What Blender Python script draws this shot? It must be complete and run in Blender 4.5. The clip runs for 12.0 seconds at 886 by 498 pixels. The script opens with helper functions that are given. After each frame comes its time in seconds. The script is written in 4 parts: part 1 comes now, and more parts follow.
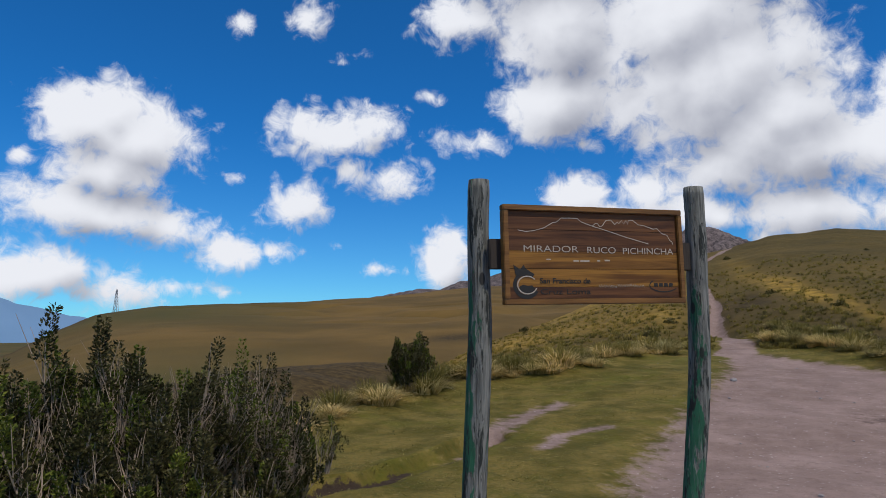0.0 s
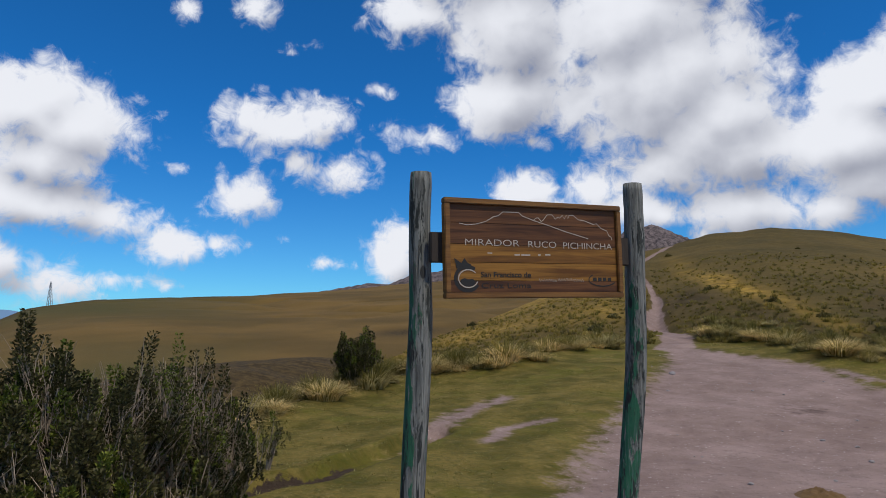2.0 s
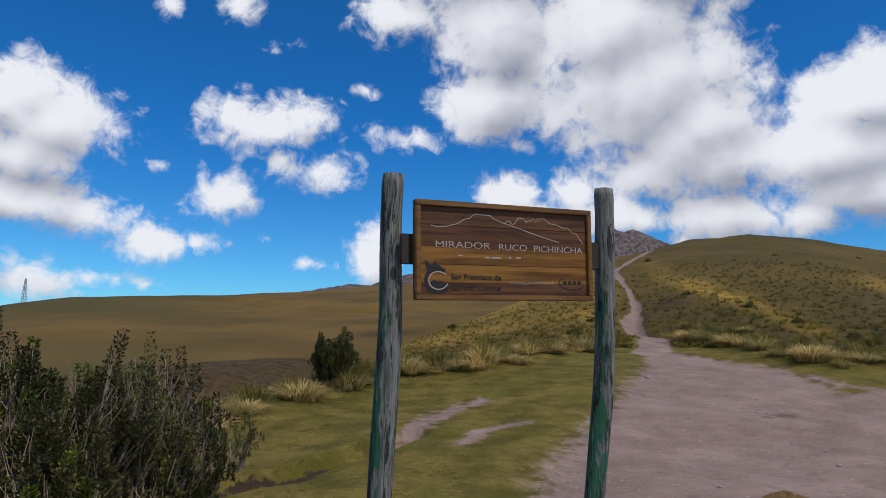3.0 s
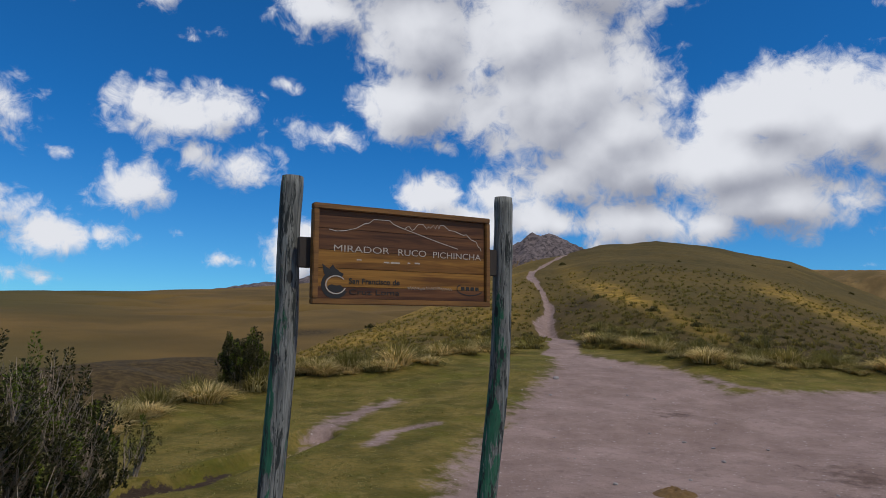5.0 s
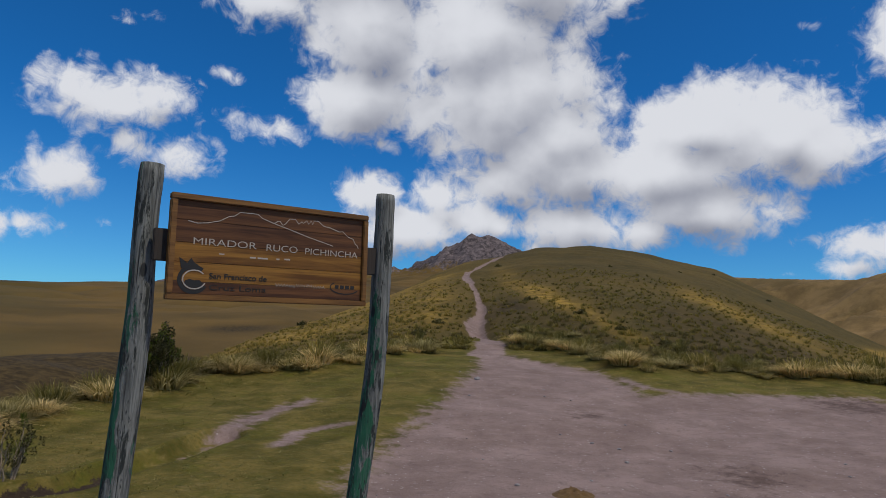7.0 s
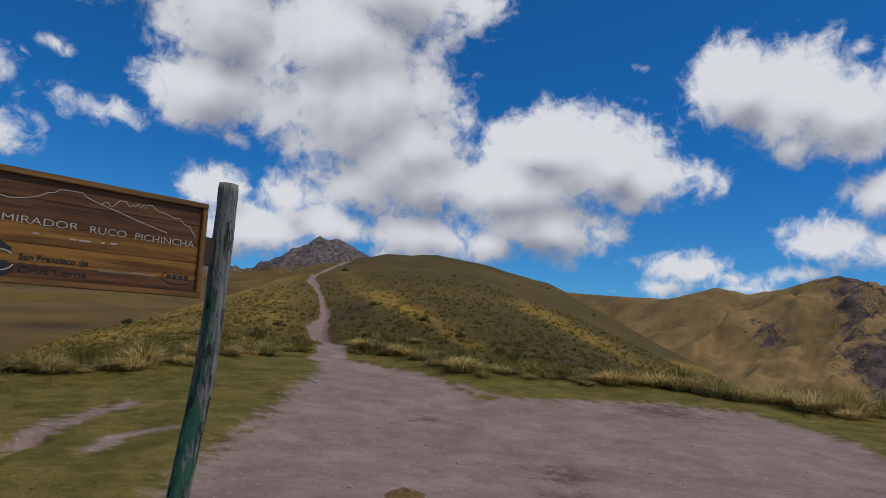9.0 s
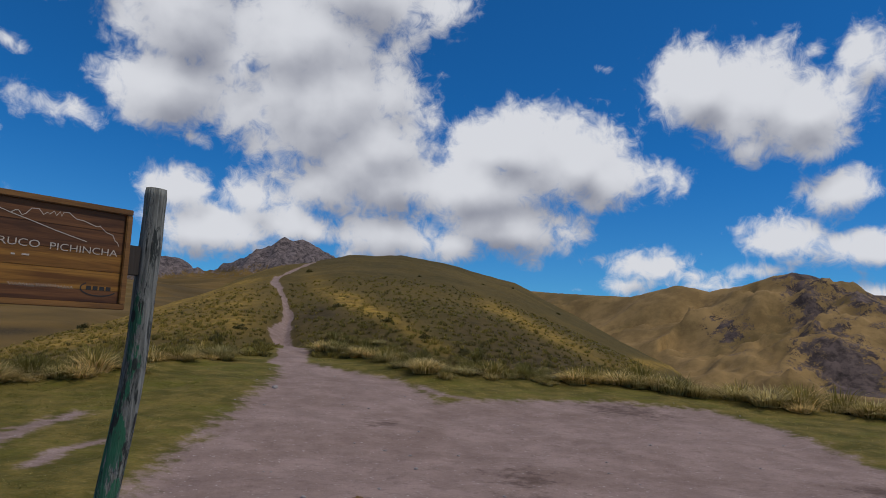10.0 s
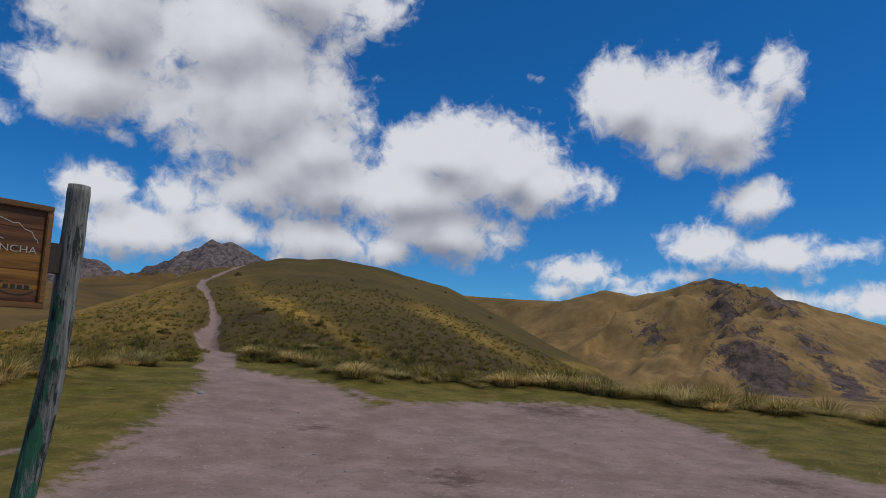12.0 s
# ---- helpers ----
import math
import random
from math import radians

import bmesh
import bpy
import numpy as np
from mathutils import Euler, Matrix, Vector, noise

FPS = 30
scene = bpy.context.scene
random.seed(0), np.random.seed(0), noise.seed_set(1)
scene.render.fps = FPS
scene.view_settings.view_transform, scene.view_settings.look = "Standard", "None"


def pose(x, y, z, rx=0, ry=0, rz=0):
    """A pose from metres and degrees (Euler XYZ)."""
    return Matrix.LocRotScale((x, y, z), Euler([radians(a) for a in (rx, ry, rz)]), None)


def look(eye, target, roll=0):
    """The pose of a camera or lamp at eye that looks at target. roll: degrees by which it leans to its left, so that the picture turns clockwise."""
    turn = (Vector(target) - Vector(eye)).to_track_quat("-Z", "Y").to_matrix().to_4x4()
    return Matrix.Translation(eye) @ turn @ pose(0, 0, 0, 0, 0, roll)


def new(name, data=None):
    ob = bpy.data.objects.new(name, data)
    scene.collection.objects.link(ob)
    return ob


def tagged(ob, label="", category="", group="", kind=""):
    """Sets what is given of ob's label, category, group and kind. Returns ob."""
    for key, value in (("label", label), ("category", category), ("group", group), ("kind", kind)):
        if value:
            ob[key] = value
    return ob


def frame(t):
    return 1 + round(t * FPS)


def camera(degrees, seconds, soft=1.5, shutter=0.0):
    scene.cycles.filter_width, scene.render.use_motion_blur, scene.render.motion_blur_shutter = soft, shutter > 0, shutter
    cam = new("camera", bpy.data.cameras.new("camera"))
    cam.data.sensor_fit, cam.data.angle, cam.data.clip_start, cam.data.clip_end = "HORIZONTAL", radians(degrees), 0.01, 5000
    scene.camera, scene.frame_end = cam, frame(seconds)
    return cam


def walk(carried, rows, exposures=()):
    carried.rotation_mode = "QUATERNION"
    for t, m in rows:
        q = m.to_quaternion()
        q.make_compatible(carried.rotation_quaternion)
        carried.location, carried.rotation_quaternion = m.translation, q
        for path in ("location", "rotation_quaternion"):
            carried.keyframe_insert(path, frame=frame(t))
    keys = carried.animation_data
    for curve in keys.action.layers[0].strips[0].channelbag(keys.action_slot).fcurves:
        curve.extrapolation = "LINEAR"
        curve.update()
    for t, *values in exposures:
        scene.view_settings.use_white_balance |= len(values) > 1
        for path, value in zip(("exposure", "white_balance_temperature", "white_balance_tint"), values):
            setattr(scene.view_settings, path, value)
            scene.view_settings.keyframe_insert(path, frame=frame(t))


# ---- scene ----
cam = camera(68.0, 12.0, soft=0.85)


def held(x, y, z, yaw, pitch, lean):
    """A camera pose: yaw to the left, pitch up, and lean to its left, in degrees."""
    return pose(x, y, z, 90 + pitch, 0, yaw) @ pose(0, 0, 0, 0, 0, lean)


PATH = [
    (0, held(-0.000, 0.000, 1.600, 0.00, 7.00, 0.00)),
    (0.5, held(0.001, 0.019, 1.601, -1.83, 6.94, -0.18)),
    (1, held(0.010, 0.032, 1.599, -2.90, 6.80, -0.17)),
    (1.5, held(0.023, 0.035, 1.596, -3.76, 6.67, 0.05)),
    (2, held(0.045, 0.032, 1.594, -4.44, 6.55, 0.06)),
    (2.5, held(0.081, 0.025, 1.590, -4.99, 6.61, 0.44)),
    (4.5, held(0.161, -0.020, 1.617, -11.14, 6.96, 0.96)),
    (5, held(0.214, -0.037, 1.620, -12.97, 6.84, 1.25)),
    (5.5, held(0.303, -0.045, 1.618, -14.50, 6.75, 1.54)),
    (6, held(0.435, -0.044, 1.624, -15.50, 6.75, 1.56)),
    (6.5, held(0.587, -0.047, 1.651, -16.39, 6.69, 2.04)),
    (8.5, held(0.592, -0.064, 1.563, -28.16, 8.37, 2.97)),
    (9, held(0.596, -0.092, 1.594, -31.49, 8.13, 3.87)),
    (9.5, held(0.674, -0.090, 1.623, -33.41, 8.09, 3.43)),
    (10, held(0.778, -0.073, 1.657, -34.45, 8.31, 3.05)),
    (10.5, held(0.833, -0.064, 1.671, -35.75, 8.71, 3.03)),
    (11, held(0.833, -0.075, 1.657, -37.19, 9.15, 2.87)),
    (11.5, held(0.798, -0.112, 1.637, -38.74, 9.29, 2.66)),
    (12, held(0.737, -0.166, 1.623, -40.29, 8.97, 2.67)),
]
walk(cam, PATH, [(0.0, -0.05), (2.5, -0.05), (5.5, -0.22), (9.5, -0.36), (12.0, -0.38)])

# ---- light ----
SUN_AZ, SUN_EL = 140.0, 62.0  # degrees: to the right of ahead, above the horizon


def direction(az, el):
    a, e = radians(az), radians(el)
    return Vector((math.sin(a) * math.cos(e), math.cos(a) * math.cos(e), math.sin(e)))


sun = new("sun", bpy.data.lights.new("sun", "SUN"))
sun.data.energy, sun.data.angle, sun.data.color = 3.3, radians(1.5), (1.0, 0.92, 0.80)
sun.matrix_world = look(direction(SUN_AZ, SUN_EL) * 50, (0, 0, 0))

# clouds: (azimuth, elevation, half width, half height) of each puff, in degrees
LEFT_TOWER = [(-27.84, 17.15, 3.4, 2.1), (-29.74, 16.06, 3.2, 2.5), (-26.04, 14.95, 4.6, 2.8), (-27.56, 12.25, 4.1, 2.3), (-30.08, 9.32, 4.1, 2.1), (-26.57, 8.75, 3.7, 2.1), (-22.76, 8.1, 3.2, 1.6), (-17.85, 6.31, 3.4, 1.6), (-14.95, 6.39, 2.3, 1.1), (-21.32, 14.75, 1.6, 1.1)]
MIDDLE = [(-9.6, 16.67, 4.4, 2.1), (-7.2, 17.65, 3.0, 1.9), (-5.17, 12.98, 3.7, 1.7), (-8.12, 13.86, 1.6, 1.4), (-13.43, 10.28, 2.5, 1.9), (-17.73, 12.5, 1.1, 0.6), (-5.56, 5.25, 2.3, 0.7), (-9.05, 7.26, 0.7, 0.7), (-17.68, 24.9, 1.3, 1.0), (-12.08, 26.34, 2.1, 1.6), (-8.97, 22.56, 0.8, 0.4), (-0.52, 19.84, 1.1, 0.5)]
LOW_LEFT = [(-31.97, 4.06, 5.0, 2.1), (-27.4, 3.05, 5.0, 1.5), (-22.58, 3.5, 2.8, 0.8), (-18.26, 3.11, 1.6, 0.5), (-33.3, 12.9, 1.0, 0.8), (0.34, 6.21, 2.2, 2.5)]
MAIN_UPPER = [(2.45, 26.01, 4.1, 2.1), (9.83, 24.96, 6.0, 3.9), (20.13, 25.06, 7.8, 4.1), (23.17, 19.53, 8.7, 4.6), (28.03, 16.48, 6.9, 3.4), (9.96, 18.96, 5.0, 3.0), (3.6, 16.02, 3.7, 1.4), (13.13, 15.53, 1.5, 1.1), (-1.05, 20.02, 1.4, 0.6), (-8.07, 23.26, 1.2, 0.5), (25.69, 29.83, 9.2, 3.7), (9.41, 30.31, 9.2, 3.7)]
MAIN_LOWER = [(29.91, 14.06, 9.2, 3.9), (40.3, 17.32, 7.8, 3.4), (36.71, 13.68, 9.2, 3.9), (46.18, 15.65, 5.0, 3.4), (40.02, 10.73, 6.0, 2.5), (29.86, 9.36, 5.5, 2.3), (35.66, 8.7, 4.1, 1.7), (52.37, 15.07, 2.4, 1.3), (48.48, 14.81, 4.1, 2.5), (44.61, 10.28, 2.8, 1.4), (30.75, 8.56, 4.6, 1.3)]
BEHIND_PEAK = [(11.68, 11.55, 2.8, 1.9), (17.68, 11.49, 2.8, 1.9), (20.16, 9.46, 4.1, 1.9), (15.25, 8.41, 5.5, 2.2), (26.24, 7.3, 1.0, 1.0), (23.16, 9.03, 2.3, 1.5), (27.97, 10.38, 1.4, 0.9)]
RIGHT = [(56.27, 22.02, 4.1, 3.3), (60.03, 20.86, 5.0, 3.4), (64.11, 19.17, 3.9, 3.0), (59.97, 16.56, 1.7, 1.3), (64.67, 23.46, 1.4, 1.1), (68.09, 22.98, 1.9, 2.3), (66.11, 13.04, 2.2, 1.7), (47.68, 23.74, 1.1, 0.5)]
LOW_RIGHT = [(51.65, 7.48, 4.4, 1.4), (55.83, 6.62, 3.0, 1.0), (46.26, 5.25, 1.8, 0.6), (62.56, 9.43, 3.9, 1.5), (67.59, 8.79, 5.5, 1.5), (72.29, 8.67, 3.4, 1.2), (69.92, 6.57, 1.9, 0.7), (73.32, 6.17, 3.0, 0.7), (59.93, 7.06, 3.0, 0.9), (72.45, 5.17, 6.0, 1.3), (50.2, 5.83, 4.0, 0.8), (56.22, 5.82, 4.0, 0.8)]
ELSEWHERE = [(-60, 14, 12, 6), (-85, 20, 14, 7), (-120, 16, 16, 7), (-160, 22, 18, 8), (160, 15, 15, 6), (125, 20, 16, 7), (95, 14, 10, 4), (-50, 40, 14, 7), (60, 50, 16, 8), (140, 50, 18, 9), (-120, 50, 16, 8)]


class Nodes:
    """Short calls for making and linking nodes of one tree."""

    def __init__(self, tree):
        self.tree = tree
        tree.nodes.clear()

    def add(self, kind, **inputs):
        n = self.tree.nodes.new(kind)
        for key, value in inputs.items():
            self.put(n, key.replace("_", " "), value)
        return n

    def put(self, n, key, value):
        sock = n.inputs[int(key[1:])] if key[0] == "i" and key[1:].isdigit() else n.inputs[key]
        if isinstance(value, bpy.types.NodeSocket):
            self.tree.links.new(value, sock)
        else:
            sock.default_value = value

    def math(self, op, a, b=None, c=None, clamp=False):
        n = self.add("ShaderNodeMath", i0=a)
        n.operation, n.use_clamp = op, clamp
        if b is not None:
            self.put(n, "i1", b)
        if c is not None:
            self.put(n, "i2", c)
        return n.outputs[0]

    def vec(self, op, a, b=None, c=None):
        n = self.add("ShaderNodeVectorMath", i0=a)
        n.operation = op
        if b is not None:
            self.put(n, "i1", b)
        if c is not None:
            self.put(n, "i2", c)
        return n.outputs["Value" if op in ("LENGTH", "DOT_PRODUCT") else "Vector"]

    def noise(self, where, scale, detail=4.0, rough=0.55, distort=0.0):
        n = self.add("ShaderNodeTexNoise", Vector=where, Scale=scale, Detail=detail, Roughness=rough, Distortion=distort)
        return n.outputs["Fac"]

    def step(self, value, low, high, to0=0.0, to1=1.0):
        n = self.add("ShaderNodeMapRange", i0=value, i1=low, i2=high, i3=to0, i4=to1)
        n.interpolation_type = "SMOOTHSTEP"
        return n.outputs[0]

    def mix(self, fac, a, b, blend="MIX"):
        n = self.add("ShaderNodeMix")
        n.data_type, n.blend_type = "RGBA", blend
        self.put(n, "i0", fac)
        for key, value in ((6, a), (7, b)):
            if isinstance(value, bpy.types.NodeSocket):
                self.tree.links.new(value, n.inputs[key])
            else:
                n.inputs[key].default_value = (*value, 1.0) if len(value) == 3 else value
        return n.outputs[2]


world = bpy.data.worlds.new("world")
scene.world = world
world.use_nodes = True
w = Nodes(world.node_tree)


def cloud_density():
    """A node group: how deep in cloud a direction of the sky is; below zero is clear."""
    tree = bpy.data.node_groups.new("cloud_density", "ShaderNodeTree")
    tree.interface.new_socket("Way", in_out="INPUT", socket_type="NodeSocketVector")
    tree.interface.new_socket("Depth", in_out="OUTPUT", socket_type="NodeSocketFloat")
    tree.interface.new_socket("Bulk", in_out="OUTPUT", socket_type="NodeSocketFloat")
    n = Nodes(tree)
    inn, out = n.add("NodeGroupInput"), n.add("NodeGroupOutput")
    way = inn.outputs[0]
    xyz = n.add("ShaderNodeSeparateXYZ", Vector=way)
    az = n.math("ARCTAN2", xyz.outputs[0], xyz.outputs[1])
    el = n.math("ARCSINE", xyz.outputs[2])
    place = n.add("ShaderNodeCombineXYZ", X=az, Y=el).outputs[0]
    near = None
    for az0, el0, wide, high in LEFT_TOWER + MIDDLE + LOW_LEFT + MAIN_UPPER + MAIN_LOWER + BEHIND_PEAK + RIGHT + LOW_RIGHT + ELSEWHERE:
        s = (1 / radians(wide), 1 / radians(high), 0)
        d = n.vec("LENGTH", n.vec("MULTIPLY_ADD", place, s, (-radians(az0) * s[0], -radians(el0) * s[1], 0)))
        firm = min(1.0, (high / 2.4) ** 0.6)
        d = n.math("MULTIPLY_ADD", d, -firm, firm * (0.74 + 0.72 * firm))
        near = d if near is None else n.math("SMOOTH_MAX", near, d, 0.2)
    coarse = n.noise(way, 8.0, 2.0, 0.5, 0.2)
    wisp = n.noise(way, 38.0, 8.0, 0.66, 0.5)
    bent = n.vec("ADD", way, n.vec("MULTIPLY", n.add("ShaderNodeTexNoise", Vector=way, Scale=18.0, Detail=3.0).outputs["Color"], (0.05, 0.05, 0.05)))

    def puffs(scale):
        v = n.add("ShaderNodeTexVoronoi", Vector=bent, Scale=scale)
        v.feature = "SMOOTH_F1"
        n.put(v, "Smoothness", 0.35)
        return n.math("SUBTRACT", 0.42, v.outputs["Distance"])

    shape = n.math("MAXIMUM", near, -0.8)
    shape = n.math("MULTIPLY_ADD", n.math("SUBTRACT", coarse, 0.5), 0.8, shape)
    shape = n.math("MULTIPLY_ADD", puffs(14.0), 0.62, shape)
    n.put(out, "i1", n.math("MINIMUM", n.math("MULTIPLY_ADD", puffs(27.0), 0.16, shape), 2.4))
    shape = n.math("MULTIPLY_ADD", puffs(38.0), 0.40, shape)
    shape = n.math("MULTIPLY_ADD", n.math("SUBTRACT", wisp, 0.5), 1.5, shape)
    n.put(out, "i0", shape)
    return tree


sky = w.add("ShaderNodeTexSky")
sky.sky_type, sky.sun_disc = "NISHITA", False
sky.sun_elevation, sky.sun_rotation = radians(SUN_EL), radians(SUN_AZ)
sky.altitude, sky.air_density, sky.dust_density, sky.ozone_density = 2500.0, 1.0, 0.8, 3.0
way = w.add("ShaderNodeTexCoord").outputs["Generated"]
group = cloud_density()


def depth_at(where):
    n = w.tree.nodes.new("ShaderNodeGroup")
    n.node_tree = group
    w.put(n, "i0", where)
    return n.outputs


here, bulk = depth_at(way)[:2]
above = depth_at(w.vec("NORMALIZE", w.vec("ADD", way, (-0.018, 0.0, 0.036))))[1]
higher = depth_at(w.vec("NORMALIZE", w.vec("ADD", way, (-0.02, 0.0, 0.10))))[1]
cover = w.step(here, -0.02, 0.72)
rise = w.math("MULTIPLY", w.math("SUBTRACT", bulk, above), 0.62)
rise = w.math("MULTIPLY_ADD", w.math("MAXIMUM", higher, 0.0), -0.29, rise)
rise = w.math("MULTIPLY_ADD", w.math("MAXIMUM", above, 0.0), -0.07, rise)
rise = w.math("MULTIPLY_ADD", w.math("SUBTRACT", here, bulk), 0.10, rise)
lit = w.step(w.math("ADD", rise, 0.92), -0.1, 1.15)
white = w.mix(lit, (0.30, 0.32, 0.40), (0.86, 0.88, 0.94))
lift = w.add("ShaderNodeSeparateXYZ", Vector=way).outputs[2]
tint = w.mix(w.step(lift, 0.0, 0.32), (0.44, 1.10, 1.50), (0.16, 0.98, 1.66))
blue = w.mix(1.0, sky.outputs[0], tint, "MULTIPLY")
clear = w.add("ShaderNodeBackground", Color=blue, Strength=0.08)
cloud = w.add("ShaderNodeBackground", Color=white, Strength=1.0)
both = w.add("ShaderNodeMixShader", i0=cover, i1=clear.outputs[0], i2=cloud.outputs[0])
w.add("ShaderNodeOutputWorld", Surface=both.outputs[0])


# ---- materials ----
def material(name):
    m = bpy.data.materials.new(name)
    m.use_nodes = True
    n = Nodes(m.node_tree)
    shade = n.add("ShaderNodeBsdfPrincipled")
    out = n.add("ShaderNodeOutputMaterial", Surface=shade.outputs[0])
    return m, n, shade


def bump(n, shade, height, strength=0.5, distance=0.02):
    b = n.add("ShaderNodeBump", Strength=strength, Distance=distance, Height=height)
    n.put(shade, "Normal", b.outputs[0])


def attribute(n, name):
    a = n.add("ShaderNodeAttribute")
    a.attribute_name = name
    return a.outputs["Fac"]


def ground_material():
    m, n, s = material("highland ground")
    where = n.add("ShaderNodeNewGeometry").outputs["Position"]
    fine, mid, wide = n.noise(where, 14.0, 6.0, 0.65), n.noise(where, 1.3, 5.0, 0.6), n.noise(where, 0.06, 5.0, 0.6)
    huge = n.noise(where, 0.012, 5.0, 0.6)
    # short turf of the clearing: olive green with straw and moss
    turf = n.mix(n.step(mid, 0.35, 0.65), (0.078, 0.068, 0.014), (0.175, 0.135, 0.044))
    turf = n.mix(n.step(n.noise(where, 0.8, 5.0, 0.7), 0.48, 0.68, 0.0, 0.75), turf, (0.115, 0.112, 0.018))
    turf = n.mix(n.step(n.noise(where, 3.6, 5.0, 0.7), 0.55, 0.72, 0.0, 0.7), turf, (0.24, 0.185, 0.085))
    turf = n.mix(n.step(fine, 0.4, 0.75, 0.0, 0.6), turf, (0.05, 0.065, 0.012))
    turf = n.mix(1.0, turf, (0.93, 0.96, 0.86), "MULTIPLY")
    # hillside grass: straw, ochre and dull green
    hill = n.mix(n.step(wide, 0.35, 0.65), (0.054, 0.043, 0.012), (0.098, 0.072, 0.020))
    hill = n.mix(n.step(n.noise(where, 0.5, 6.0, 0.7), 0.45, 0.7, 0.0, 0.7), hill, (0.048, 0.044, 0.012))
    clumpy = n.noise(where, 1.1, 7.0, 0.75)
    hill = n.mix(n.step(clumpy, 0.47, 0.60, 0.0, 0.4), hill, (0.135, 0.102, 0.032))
    far = n.mix(n.step(huge, 0.35, 0.65), (0.088, 0.061, 0.019), (0.142, 0.094, 0.030))
    far = n.mix(n.step(n.noise(where, 0.06, 7.0, 0.75), 0.5, 0.75, 0.0, 0.35), far, (0.07, 0.055, 0.02))
    far = n.mix(attribute(n, "green"), far, (0.066, 0.062, 0.020))
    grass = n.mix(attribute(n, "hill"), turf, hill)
    grass = n.mix(attribute(n, "far"), grass, far)
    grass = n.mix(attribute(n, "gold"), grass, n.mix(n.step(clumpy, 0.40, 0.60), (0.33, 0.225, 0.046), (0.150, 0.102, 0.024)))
    # scrub colour, also used for the shadow painted on the far hillside
    grass = n.mix(attribute(n, "scrub"), grass, n.mix(n.step(n.noise(where, 0.9, 5.0, 0.7), 0.35, 0.65), (0.030, 0.022, 0.010), (0.080, 0.058, 0.024)))
    tan = n.mix(n.step(n.noise(where, 0.03, 8.0, 0.75), 0.38, 0.62), (0.262, 0.182, 0.085), (0.158, 0.110, 0.050))
    tan = n.mix(n.step(n.noise(n.vec("MULTIPLY", where, (1.0, 1.0, 0.3)), 0.011, 8.0, 0.75), 0.5, 0.62, 0.0, 0.7), tan, (0.105, 0.080, 0.034))
    grass = n.mix(attribute(n, "tan"), grass, tan)
    grass = n.mix(1.0, grass, (1.0, 0.925, 0.79), "MULTIPLY")
    # trodden earth: pale mauve-grey dust with darker damp patches and grit
    dust = n.mix(n.step(mid, 0.3, 0.75), (0.203, 0.143, 0.124), (0.285, 0.207, 0.183))
    dust = n.mix(n.step(n.noise(where, 0.45, 8.0, 0.74), 0.46, 0.66, 0.0, 0.55), dust, (0.150, 0.100, 0.080))
    dust = n.mix(n.step(n.noise(where, 6.0, 7.0, 0.8), 0.50, 0.66, 0.0, 0.5), dust, (0.115, 0.08, 0.07))
    dust = n.mix(n.step(n.noise(where, 40.0, 3.0, 0.7), 0.55, 0.75, 0.0, 0.6), dust, (0.10, 0.075, 0.068))
    dust = n.mix(n.step(n.noise(where, 19.0, 2.0, 0.5), 0.67, 0.72, 0.0, 0.8), dust, (0.42, 0.37, 0.35))
    dust = n.mix(n.step(n.math("ADD", attribute(n, "damp"), n.math("MULTIPLY", n.math("SUBTRACT", n.noise(where, 3.0, 9.0, 0.8), 0.5), 3.6)), 0.35, 1.25, 0.0, 0.75), dust, (0.075, 0.048, 0.038))
    ragged = n.math("ADD", attribute(n, "path"), n.math("MULTIPLY", n.math("SUBTRACT", n.noise(where, 2.6, 8.0, 0.75), 0.5), 0.8))
    colour = n.mix(n.step(ragged, 0.42, 0.62), grass, dust)
    # shadow under the rut's far bank, painted as a ragged near-black colour
    rut_shade = n.math("ADD", attribute(n, "rut_shade"), n.math("MULTIPLY", n.math("SUBTRACT", n.noise(where, 5.0, 8.0, 0.8), 0.5), 2.2))
    colour = n.mix(n.step(rut_shade, 0.45, 0.65), colour, n.mix(fine, (0.018, 0.012, 0.008), (0.06, 0.042, 0.03)))
    # bare rock on the steep mountains
    stone = n.mix(n.step(n.noise(where, 0.10, 8.0, 0.78), 0.38, 0.62), (0.044, 0.036, 0.037), (0.165, 0.132, 0.128))
    stone = n.mix(n.step(n.noise(where, 0.035, 7.0, 0.78), 0.6, 0.68, 0.0, 0.7), stone, (0.30, 0.25, 0.23))
    stone = n.mix(attribute(n, "tan"), stone, n.mix(1.0, stone, (0.66, 0.60, 0.55), "MULTIPLY"))
    bare = n.math("ADD", attribute(n, "rock"), n.math("MULTIPLY", n.math("SUBTRACT", n.step(n.noise(n.vec("MULTIPLY", where, (1.0, 1.0, 0.45)), 0.10, 9.0, 0.85), 0.40, 0.60), 0.5), 0.85))
    colour = n.mix(n.step(bare, 0.42, 0.58), colour, stone)
    n.put(s, "Base Color", colour)
    n.put(s, "Roughness", 0.95)
    n.put(s, "Specular IOR Level", 0.15)
    bump(n, s, n.math("ADD", fine, n.math("MULTIPLY", mid, 2.0)), 0.6, 0.04)
    return m


